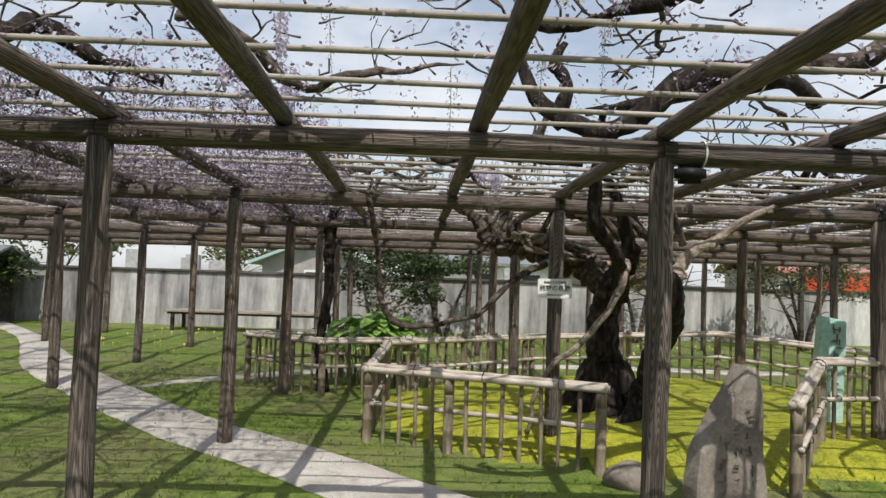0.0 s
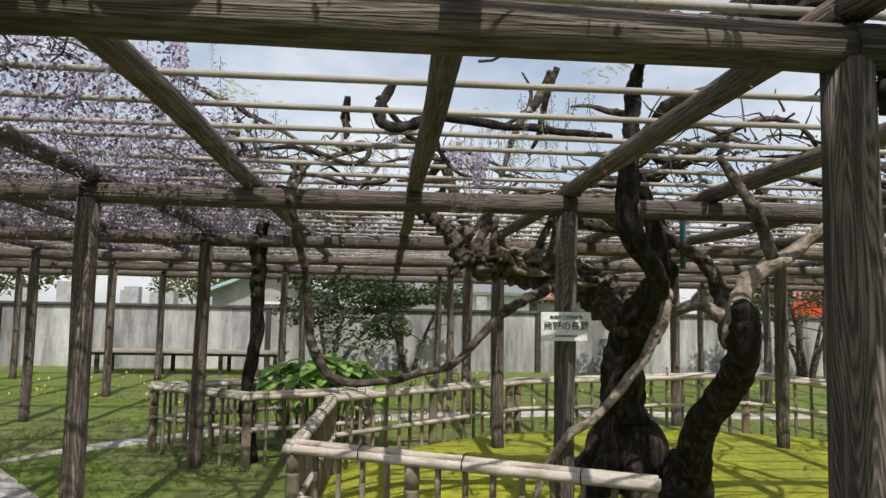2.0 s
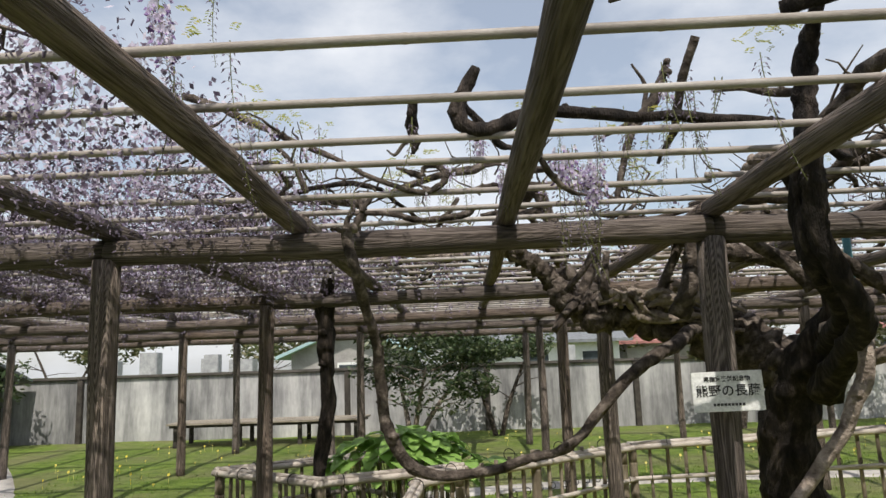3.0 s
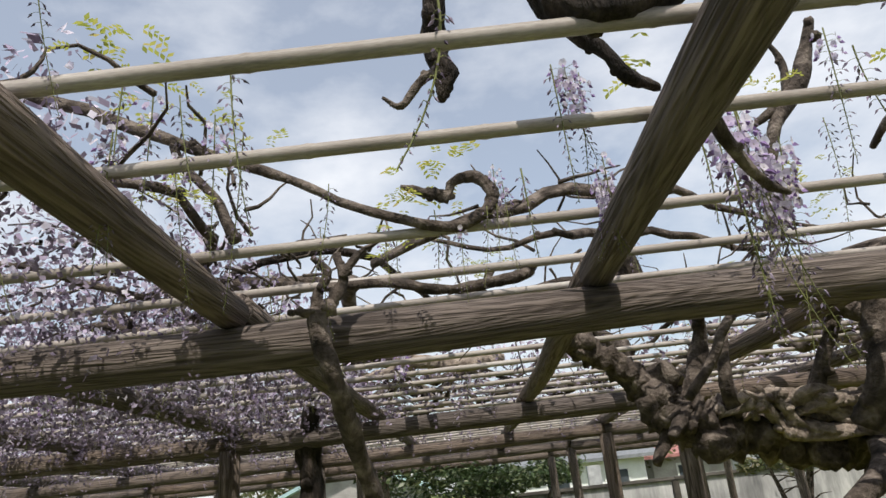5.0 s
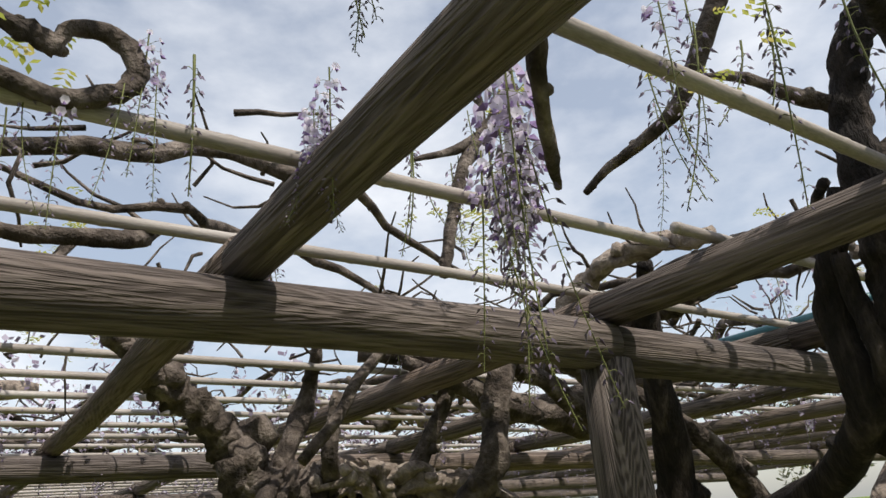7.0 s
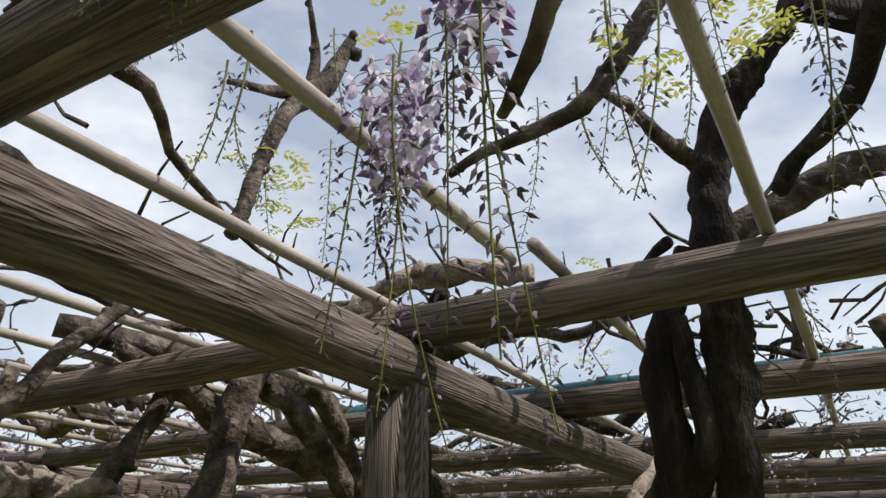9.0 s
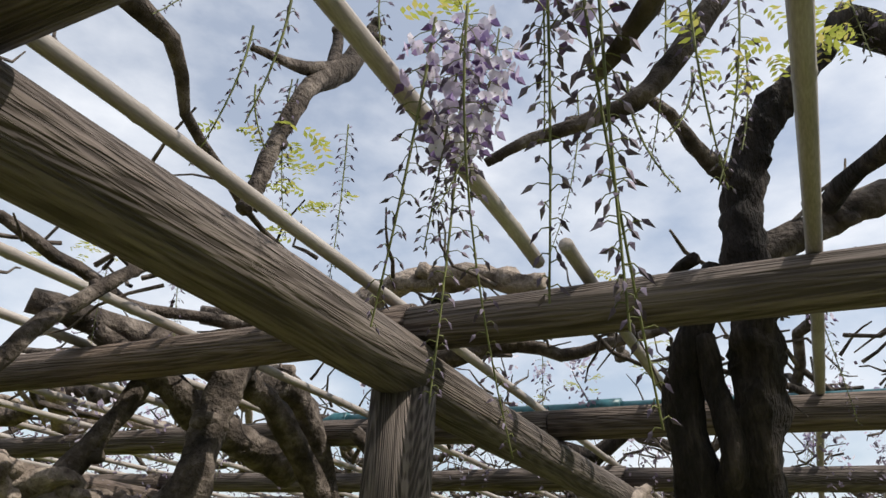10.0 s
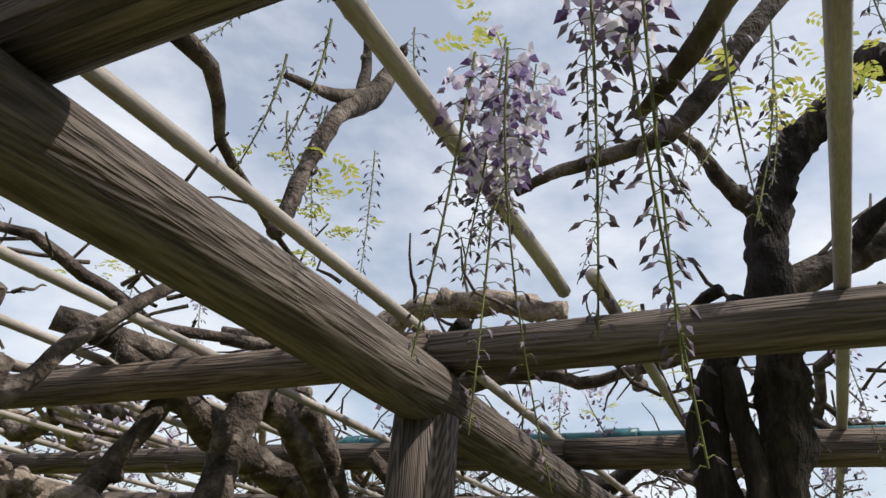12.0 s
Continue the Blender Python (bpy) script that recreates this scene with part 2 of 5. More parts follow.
# ---- mesh helpers ----
def finish(name, bm, mat, smooth=True):
    me = bpy.data.meshes.new(name)
    bm.to_mesh(me)
    bm.free()
    for m in (mat if isinstance(mat, (list, tuple)) else [mat]):
        me.materials.append(m)
    if smooth:
        me.polygons.foreach_set("use_smooth", [True] * len(me.polygons))
    return me


def part(name, bm, mat, parent=None, label="", m=None, smooth=True):
    me = bm if isinstance(bm, bpy.types.Mesh) else finish(name, bm, mat, smooth)
    ob = new(name, me)
    if m is not None:
        ob.matrix_basis = m
    if parent is not None:
        ob.parent = parent
    if label:
        tagged(ob, label)
    return ob


def empty(name, x=0, y=0, z=0):
    ob = new(name)
    ob.matrix_basis = pose(x, y, z)
    return ob


def spline(pts, n):
    """Smooth curve through points, n steps a span."""
    p = [Vector(q) for q in pts]
    p = [p[0] * 2 - p[1]] + p + [p[-1] * 2 - p[-2]]
    out = []
    for i in range(1, len(p) - 2):
        for k in range(n):
            u = k / n
            a, b, c, d = p[i - 1:i + 3]
            out.append(0.5 * ((2 * b) + (c - a) * u + (2 * a - 5 * b + 4 * c - d) * u * u + (3 * b - a - 3 * c + d) * u ** 3))
    out.append(p[-2])
    return out


def tube(bm, pts, radii, seg=8, knots=0.0, seed=0.0, cap=True, mat=0):
    """A tapering, optionally gnarled tube along the points, added to bm."""
    n = len(pts)
    rad = radii if not isinstance(radii, (int, float)) else [radii, radii]
    side = None
    prev = None
    for i, p in enumerate(pts):
        p = Vector(p)
        d = (Vector(pts[min(i + 1, n - 1)]) - Vector(pts[max(i - 1, 0)])).normalized()
        if side is None:
            side = d.orthogonal().normalized()
        side = (side - d * side.dot(d)).normalized()
        up = d.cross(side)
        u = i / (n - 1) * (len(rad) - 1)
        k = min(int(u), len(rad) - 2)
        r = rad[k] + (rad[k + 1] - rad[k]) * (u - k)
        ring = []
        for j in range(seg):
            a = 2 * math.pi * j / seg
            rr = r
            if knots:
                q = Vector((math.cos(a) * 1.3 + seed, math.sin(a) * 1.3, i * 0.32 + seed * 3))
                rr *= 1 + knots * (noise.noise(q) + 0.6 * noise.noise(q * 2.7))
            ring.append(bm.verts.new(p + (side * math.cos(a) + up * math.sin(a)) * rr))
        if prev:
            for j in range(seg):
                f = bm.faces.new((prev[j], prev[(j + 1) % seg], ring[(j + 1) % seg], ring[j]))
                f.material_index = mat
        elif cap:
            bm.faces.new(ring[::-1]).material_index = mat
        prev = ring
    if cap:
        bm.faces.new(prev).material_index = mat


def box(bm, x0, x1, y0, y1, z0, z1, bevel=0.0):
    g = bmesh.ops.create_cube(bm, size=1, matrix=Matrix.LocRotScale(((x0 + x1) / 2, (y0 + y1) / 2, (z0 + z1) / 2), None, (x1 - x0, y1 - y0, z1 - z0)))
    if bevel:
        edges = list({e for v in g["verts"] for e in v.link_edges})
        bmesh.ops.bevel(bm, geom=edges, offset=bevel, segments=2, affect='EDGES')


def along(a, b):
    """The pose at a whose z points at b, and the length."""
    a, b = Vector(a), Vector(b)
    d = b - a
    return Matrix.Translation(a) @ d.to_track_quat('Z', 'Y').to_matrix().to_4x4(), d.length


LOG_CACHE = {}


def log_mesh(name, length, r, mat, seg=14, wob=0.006, variant=0, nodes=False):
    key = (name, round(length, 2), r, variant)
    if key not in LOG_CACHE:
        rng = random.Random(hash((round(length * 100), round(r * 1000), variant)) & 0xffff)
        bm = bmesh.new()
        n = max(5, int(length / 0.22))
        ph = rng.random() * 9
        pts, rad = [], []
        for i in range(n + 1):
            z = length * i / n
            pts.append((wob * math.sin(z * 2.1 + ph), wob * math.cos(z * 1.7 + ph * 2), z))
            rad.append(r * (1 + 0.04 * math.sin(z * 3.3 + ph)))
        if nodes:
            pts2, rad2, z = [], [], 0.0
            while z < length:
                for dz, k in ((0, 1.0), (0.012, 1.1), (0.024, 1.0)):
                    if z + dz < length:
                        pts2.append((wob * math.sin(z * 1.3 + ph), wob * math.cos(z + ph), z + dz))
                        rad2.append(r * k)
                z += 0.26 + 0.08 * rng.random()
            pts2.append((0, 0, length))
            rad2.append(r)
            pts = pts2
            bm2 = bm
            for a, b in zip(range(len(pts) - 1), range(1, len(pts))):
                tube(bm2, [pts[a], pts[b]], [rad2[a], rad2[b]], seg, cap=(a == 0 or b == len(pts) - 1))
            bmesh.ops.remove_doubles(bm2, verts=bm2.verts, dist=0.0004)
        else:
            tube(bm, pts, rad, seg, 0.035, ph)
        LOG_CACHE[key] = finish(name, bm, mat)
    return LOG_CACHE[key]


def log(name, a, b, r, mat, parent, seg=14, wob=0.006, variant=0, nodes=False, label=""):
    m, length = along(a, b)
    return part(name, log_mesh(name, length, r, mat, seg, wob, variant, nodes), None, parent, label, m)


def smooth01(a, b, v):
    u = max(0.0, min(1.0, (v - a) / (b - a)))
    return u * u * (3 - 2 * u)


def in_moss(x, y):
    return ((x - 3.1) / 3.85) ** 2 + ((y - 9.0) / 2.95) ** 2


def gz(x, y):
    """Height of the ground."""
    h = 0.22 * (1 - smooth01(0.55, 1.05, in_moss(x, y)))
    return h + 0.02 * noise.noise(Vector((x * 0.6, y * 0.6, 0))) + 0.012 * noise.noise(Vector((x * 2.1, y * 2.1, 4)))


# ---- ground ----
def axis_lines(lo, hi, step, far):
    v = list(np.arange(lo, hi + 1e-6, step))
    s, a, b = step, lo, hi
    while b < far:
        s *= 1.6
        a, b = a - s, b + s
        v = [a] + v + [b]
    return v


xs, ys = axis_lines(-10, 12, 0.2, 900), axis_lines(-2, 22, 0.2, 900)
bm = bmesh.new()
rows_v = [[bm.verts.new((x, y, gz(x, y) if abs(x) < 40 and abs(y) < 60 else 0.0)) for x in xs] for y in ys]
for j in range(len(ys) - 1):
    for i in range(len(xs) - 1):
        f = bm.faces.new((rows_v[j][i], rows_v[j][i + 1], rows_v[j + 1][i + 1], rows_v[j + 1][i]))
        f.material_index = 1 if in_moss((xs[i] + xs[i + 1]) / 2, (ys[j] + ys[j + 1]) / 2) < 0.98 + 0.1 * noise.noise(Vector((xs[i], ys[j], 2))) else 0
ground = part("ground", bm, [M_GRASS, M_MOSS])
tagged(ground, "sunlit lawn with a low yellow-green mossy mound", "ground", kind="structure")


def ribbon(name, stations, label):
    """A thin paved strip; each station is two opposite edge points."""
    left = spline([(a, b, 0) for a, b, _, _ in stations], 8)
    right = spline([(c, d, 0) for _, _, c, d in stations], 8)
    bm = bmesh.new()
    prev = None
    for i, (l, r) in enumerate(zip(left, right)):
        wl = 0.06 * noise.noise(Vector((i * 0.5, 3, 0)))
        l = l + (l - r).normalized() * wl
        cur = []
        for k in range(7):
            p = l.lerp(r, k / 6)
            edge = -0.05 if k in (0, 6) else 0.028
            cur.append(bm.verts.new((p.x, p.y, gz(p.x, p.y) + edge)))
        if prev:
            for k in range(6):
                bm.faces.new((prev[k], prev[k + 1], cur[k + 1], cur[k]))
        prev = cur
    bmesh.ops.recalc_face_normals(bm, faces=bm.faces)
    ob = part(name, bm, M_PATH)
    return tagged(ob, label, "path", kind="structure")


ribbon("path_main", ((-14, 22, -12.4, 22), (-9.9, 17.6, -8.4, 16.6), (-6.6, 11.9, -5.4, 12.2), (-4.6, 9.4, -3.6, 9.9), (-2.9, 7.4, -2.2, 8.2),
                     (-1.7, 6.3, -0.85, 6.95), (-0.6, 5.2, 0.35, 5.7), (0.6, 4.2, 1.3, 5.0), (2.4, 3.6, 2.9, 4.7), (5.0, 3.9, 4.9, 5.2), (8, 5, 7.4, 6.2), (11, 8, 10, 9)),
       "pale worn concrete path winding across the lawn")
ribbon("path_side", ((-4.2, 10.0, -3.9, 10.35), (-3.2, 10.9, -3.1, 11.5), (-2.0, 11.9, -2.1, 12.5), (-0.5, 12.9, -0.7, 13.5), (2, 13.6, 2, 14.2), (7, 13.6, 7, 14.2)),
       "narrow pale paved side path in the grass")

# grass blades round the paths and fences
rng = random.Random(5)
v, f = [], []
for _ in range(16000):
    x, y = rng.uniform(-7, 7), 4.2 + 12 * rng.random() ** 1.6
    if in_moss(x, y) < 0.9:
        continue
    dens = noise.noise(Vector((x * 1.3, y * 1.3, 7)))
    if dens < -0.12:
        continue
    h, a = rng.uniform(0.02, 0.055), rng.random() * 6.28
    z = gz(x, y)
    dx, dy = math.cos(a) * 0.006, math.sin(a) * 0.006
    lx, ly = rng.uniform(-0.03, 0.03), rng.uniform(-0.03, 0.03)
    k = len(v)
    v += [(x - dx, y - dy, z - 0.005), (x + dx, y + dy, z - 0.005), (x + lx * 0.4 + dx * 0.7, y + ly * 0.4 + dy * 0.7, z + h * 0.6), (x + lx, y + ly, z + h)]
    f += [(k, k + 1, k + 2), (k, k + 2, k + 3)]
me = bpy.data.meshes.new("grass")
me.from_pydata(v, [], f)
me.materials.append(M_BLADE)
tagged(new("grass", me), "short bright green grass blades on the lawn", "grass", kind="stuff")
v, f = [], []
for _ in range(140):
    x, y = rng.uniform(-8, 9), rng.uniform(14.5, 21)
    z, s, h = gz(x, y), rng.uniform(0.012, 0.025), rng.uniform(0.04, 0.18)
    k = len(v)
    for j in range(5):
        v.append((x + s * math.cos(j * 1.257), y + s * 0.6 * math.sin(j * 1.257), z + h + s * math.sin(j * 1.257)))
    f.append((k, k + 1, k + 2, k + 3, k + 4))
    v += [(x - 0.003, y, z), (x + 0.003, y, z), (x, y, z + h)]
    f.append((k + 5, k + 6, k + 7))
me = bpy.data.meshes.new("wildflowers")
me.from_pydata(v, [], f)
me.materials.append(M_BLOSSOM)
tagged(new("wildflowers", me), "tiny yellow wildflowers scattered over the far lawn", "flowers", kind="stuff")

# ---- the trellis ----
COLS = [-11.2, -8.1, -5.03, -1.92, 1.17, 4.34, 7.4, 10.5]
ROWS = [-1.8, 1.2, 4.17, 7.06, 10.0, 12.9, 15.8, 18.7]
BEAM_Z, BEAM_R, POST_R, RAFT_R, POLE_R = 2.352, 0.068, 0.071, 0.053, 0.0145
RAFT_Z = BEAM_Z + BEAM_R + RAFT_R - 0.006
POLE_Z = RAFT_Z + RAFT_R + POLE_R + 0.001
rng = random.Random(11)
trellis = empty("wisteria_trellis")
tagged(trellis, "large weathered log trellis carrying a flat roof of poles", "trellis")
for r, y in enumerate(ROWS):
    for c, x in enumerate(COLS):
        if 7.5 < x and y < 4.0:
            continue
        lean = rng.uniform(-0.012, 0.012)
        log("post", (x + lean * 2, y + 0.0, gz(x, y) - 0.1), (x, y, BEAM_Z - BEAM_R * 0.55), POST_R * rng.uniform(0.93, 1.05), M_POST, trellis, 16, 0.008, rng.randrange(5))
    for c in range(len(COLS) - 1):
        x0, x1 = COLS[c], COLS[c + 1]
        log("cross_beam", (x0 + 0.002, y, BEAM_Z + rng.uniform(-0.006, 0.006)), (x1 - 0.002, y, BEAM_Z + rng.uniform(-0.006, 0.006)), BEAM_R, M_BEAM, trellis, 18, 0.005, rng.randrange(4))
raft_x = []
for a, b in zip(COLS, COLS[1:]):
    raft_x += [a + 0.02, a + 0.322 * (b - a), a + 0.671 * (b - a)]
for x in raft_x + [COLS[-1]]:
    for r in range(len(ROWS) - 1):
        jit = rng.uniform(-0.02, 0.02) if abs(x) > 2 else 0
        log("rafter", (x + jit, ROWS[r] + 0.003, RAFT_Z), (x + jit, ROWS[r + 1] - 0.003, RAFT_Z), RAFT_R, M_BEAM, trellis, 16, 0.008, rng.randrange(4))
pole_y = [-1.6, -1.2, -0.8, -0.35, 0.1, 0.55, 1.0, 1.45, 1.9, 2.35, 2.78, 3.21, 3.64, 4.02, 4.36, 4.784, 5.143, 5.538, 5.95, 6.245, 6.73, 7.125, 7.45, 7.8]
while pole_y[-1] < 19.0:
    pole_y.append(pole_y[-1] + rng.uniform(0.34, 0.44))
for y in pole_y:
    cuts = [-11.3 + rng.uniform(0, 1.2), -6.6 + rng.uniform(-0.6, 0.6), -2.0 + rng.uniform(-0.9, 0.5), 3.6 + rng.uniform(-0.5, 0.8), 10.6]
    if y == 6.73:
        cuts[2:4] = [-1.5, 1.08]
        cuts.insert(4, 5.6)
    if abs(y - 6.245) < 0.01 or abs(y - 5.95) < 0.01 or abs(y - 7.125) < 0.01:
        cuts[2] = -2.6
    for i, (a, b) in enumerate(zip(cuts, cuts[1:])):
        y0 = y - (0.075 if (y == 6.73 and a == 1.08) else 0.0)
        a0 = a - (0.05 if (y == 6.73 and a == 1.08) else 0.06)
        dz = rng.uniform(-0.004, 0.006)
        log("pole", (a0, y0 + rng.uniform(-0.02, 0.02) * (y > 7.9), POLE_Z + dz), (b, y0 + rng.uniform(-0.02, 0.02) * (y > 7.9), POLE_Z + dz), POLE_R, M_POLE, trellis, 8, 0.006, i, True)
bm = bmesh.new()
ring_pts = [(0.0, (BEAM_R + 0.004) * math.cos(a), (BEAM_R + 0.004) * math.sin(a)) for a in np.linspace(0, 2 * math.pi, 25)]
tube(bm, ring_pts, 0.006, 6)
part("band", bm, M_WHITE, trellis, "pale wire band tied round the beam", pose(1.40, 4.17, BEAM_Z))

# ---- the old wisteria ----
tree = empty("wisteria_tree", 2.05, 8.2, 0.2)
tagged(tree, "ancient dark gnarled wisteria with twisting limbs over the trellis", "tree")
TREE_INV = Matrix.Translation((-2.05, -8.2, -0.2))


def limb(name, pts, radii, mat, steps=6, knots=0.35, seed=1.0, seg=10, label="", wiggle=0.0):
    rg = random.Random(int(seed * 97))
    p = spline(pts, steps)
    if wiggle:
        p = [q + Vector((noise.noise(q * 5 + Vector((seed, 0, 0))), noise.noise(q * 5 + Vector((0, seed, 9))), noise.noise(q * 5 + Vector((5, 0, seed))))) * wiggle for q in p]
    bm = bmesh.new()
    tube(bm, p, radii, seg, knots, seed)
    for _ in range(0 if 'trunk' in name or name == 'root' else int(len(p) * knots * 0.5)):      # burls
        i = rg.randrange(1, len(p) - 1)
        u = i / (len(p) - 1) * (len(radii) - 1)
        r = radii[min(int(u), len(radii) - 1)] * rg.uniform(0.45, 0.8)
        off = Vector((rg.uniform(-1, 1), rg.uniform(-1, 1), rg.uniform(-1, 1))).normalized() * r * 1.1
        g = bmesh.ops.create_icosphere(bm, subdivisions=2, radius=r, matrix=Matrix.Translation(p[i] + off))
        for v in g["verts"]:
            v.co += (v.co - p[i] - off) * 0.6 * noise.noise(v.co * 14 / max(r * 10, 0.4))
    bm.transform(TREE_INV)
    return part(name, bm, mat, tree, label)


limb("trunk", ((2.02, 8.35, 0.05), (1.97, 8.3, 0.6), (1.93, 8.2, 1.0), (1.93, 8.1, 1.4), (2.02, 7.8, 1.75), (2.06, 7.55, 2.02)), (0.34, 0.21, 0.175, 0.165, 0.13, 0.08), M_TRUNK, 8, 0.30, 1.3, 20, "nearly black ridged main trunk")
for i, (dx, dy) in enumerate(((-0.35, -0.25), (-0.05, -0.42), (0.3, -0.3), (-0.42, 0.15), (0.4, 0.15))):
    limb("root", ((2.02 + dx * 0.3, 8.3 + dy * 0.3, 0.7), (2.02 + dx * 0.8, 8.3 + dy * 0.8, 0.32), (2.02 + dx * 1.6, 8.3 + dy * 1.6, 0.12)), (0.13, 0.12, 0.05), M_TRUNK, 6, 0.3, 3 + i, 10)
limb("leaning_trunk", ((2.38, 7.98, 0.08), (2.30, 7.72, 0.5), (2.22, 7.35, 0.9), (2.24, 6.95, 1.2), (2.14, 6.6, 1.45), (2.1, 6.5, 1.62), (2.05, 6.45, 1.72)),
     (0.20, 0.135, 0.115, 0.105, 0.10, 0.085, 0.05), M_TRUNK, 8, 0.28, 2.2, 18, "dark leaning second trunk with torn bark")
limb("upper_trunk", ((1.98, 7.75, 1.5), (1.85, 7.2, 1.72), (1.62, 6.6, 1.85), (1.46, 6.42, 2.02), (1.37, 6.385, 2.2), (1.36, 6.37, 2.36), (1.36, 6.36, 2.47), (1.36, 6.36, 2.63), (1.36, 6.35, 2.77), (1.36, 6.30, 2.92), (1.36, 6.22, 3.03), (1.36, 6.12, 3.12)),
     (0.09, 0.066, 0.05, 0.045, 0.045, 0.052, 0.046, 0.047, 0.045, 0.042, 0.035, 0.02), M_TRUNK, 9, 0.36, 2.7, 16, "black upper trunk rising through the poles")
limb("root", ((2.3, 7.9, 0.5), (2.12, 7.65, 0.28), (1.85, 7.4, 0.16)), (0.14, 0.10, 0.03), M_TRUNK, 6, 0.3, 9.1)
limb("stem", ((1.95, 7.6, 1.75), (1.70, 6.9, 1.92), (1.40, 6.53, 2.08), (1.36, 6.52, 2.28), (1.36, 6.49, 2.43), (1.36, 6.42, 2.60)), (0.07, 0.05, 0.042, 0.04, 0.036, 0.03), M_TRUNK, 6, 0.3, 4.4, 12)
limb("stem", ((2.05, 7.6, 1.9), (1.93, 7.5, 2.3), (1.80, 7.4, 2.6), (1.6, 7.2, 2.72)), (0.085, 0.06, 0.045, 0.025), M_TRUNK, 6, 0.3, 5.4, 12)
limb("stem", ((1.5, 6.55, 2.02), (1.34, 6.43, 2.17), (1.34, 6.45, 2.34), (1.34, 6.46, 2.44)), (0.035, 0.028, 0.024, 0.02), M_TRUNK, 6, 0.25, 6.4, 10)
limb("branch", ((2.1, 6.6, 1.5), (2.30, 6.95, 1.75), (2.46, 7.0, 1.94), (2.7, 7.0, 2.08), (3.0, 7.0, 2.3), (3.6, 6.9, 2.55)), (0.085, 0.07, 0.058, 0.046, 0.036, 0.02), M_PALE, 6, 0.35, 7.1, 12, "bleached torn branch with stripped bark")
limb("branch", ((2.2, 6.9, 1.5), (2.42, 7.4, 1.70), (2.36, 7.5, 1.98), (2.12, 7.5, 2.18), (1.95, 7.7, 2.42)), (0.075, 0.06, 0.05, 0.04, 0.025), M_VINE, 6, 0.4, 8.2, 12)
limb("branch", ((2.0, 7.8, 1.6), (2.0, 7.4, 1.66), (2.14, 7.2, 1.72), (2.30, 7.1, 1.6)), (0.05, 0.042, 0.042, 0.055), M_PALE, 6, 0.3, 8.8, 10, "pale bleached crossing branch")
limb("limb", ((1.98, 8.1, 1.55), (1.72, 8.25, 1.86), (1.34, 8.3, 1.96), (0.97, 8.3, 2.03), (0.76, 8.3, 2.06), (0.63, 8.3, 2.11), (0.54, 8.3, 2.25), (0.40, 8.25, 2.37), (0.24, 8.2, 2.46), (0.05, 8.0, 2.56)),
     (0.16, 0.14, 0.13, 0.115, 0.115, 0.10, 0.065, 0.058, 0.05, 0.03), M_VINE, 14, 0.6, 2.9, 16, "thick twisted limb with burls and bleached wood")
for i in range(9):
    u, o = i / 8, 0.05 * (-1) ** i
    limb("limb_ridge", ((1.75 - 0.5 * u, 8.12 + o, 1.93 + 0.08 * u + o), (1.45 - 0.45 * u, 8.10 - o * 0.5, 2.02 + 0.06 * u + o * 1.2), (1.15 - 0.35 * u, 8.13 + o, 2.08 + 0.05 * u - o)), (0.010, 0.034, 0.006), M_PALE, 9, 0.9, 5.9 + i * 1.3, 7, "bleached splintered deadwood", 0.05)
for i, (a, b) in enumerate((((0.70, 8.3, 2.12), (0.80, 8.15, 2.60)), ((0.95, 8.3, 2.06), (0.86, 8.1, 2.42)), ((0.60, 8.28, 2.1), (0.50, 8.2, 1.92)), ((1.2, 8.28, 2.0), (1.38, 8.0, 2.6)), ((0.66, 8.25, 2.1), (0.56, 8.1, 2.02)))):
    mid = tuple((p + q) / 2 + 0.07 * (-1) ** i for p, q in zip(a, b))
    limb("spur", (a, mid, b), (0.05, 0.035, 0.02), M_VINE, 6, 0.5, 11 + i, 8)
limb("hanging_branch", ((1.45, 8.2, 1.92), (1.12, 7.7, 1.80), (0.80, 7.5, 1.62), (0.51, 7.5, 1.31), (0.25, 7.5, 1.21), (-0.05, 7.5, 1.14), (-0.35, 7.5, 1.15), (-0.50, 7.45, 1.32), (-0.55, 7.4, 1.6), (-0.58, 7.25, 1.9), (-0.62, 6.95, 2.2), (-0.65, 6.92, 2.37), (-0.61, 6.92, 2.43), (-0.58, 6.92, 2.50), (-0.59, 6.93, 2.58)),
     (0.045, 0.04, 0.034, 0.028, 0.026, 0.025, 0.034, 0.036, 0.03, 0.026, 0.028, 0.028, 0.018, 0.015, 0.012), M_VINE, 8, 0.4, 3.7, 9, "slender drooping branch looping below the roof", 0.02)
limb("spur", ((-0.65, 6.92, 2.38), (-0.65, 6.92, 2.45), (-0.62, 6.92, 2.51), (-0.66, 6.92, 2.56)), (0.018, 0.016, 0.014, 0.009), M_VINE, 6, 0.4, 3.3, 7)
limb("spur", ((-0.60, 6.92, 2.40), (-0.68, 6.91, 2.40), (-0.72, 6.92, 2.41)), (0.014, 0.016, 0.007), M_VINE, 6, 0.6, 3.5, 7)
limb("spur", ((-0.58, 6.92, 2.49), (-0.53, 6.93, 2.56), (-0.47, 6.93, 2.59)), (0.014, 0.011, 0.005), M_VINE, 6, 0.4, 3.4, 7)
limb("drooping_arm", ((2.0, 7.7, 1.85), (1.82, 6.95, 1.78), (1.70, 6.9, 1.5), (1.39, 6.9, 1.07), (1.10, 6.92, 0.83), (0.98, 6.95, 0.55), (0.92, 7.0, 0.18)), (0.055, 0.042, 0.036, 0.03, 0.026, 0.022, 0.018), M_PALE, 7, 0.3, 6.6, 9, "pale drooping branch reaching the moss", 0.03)
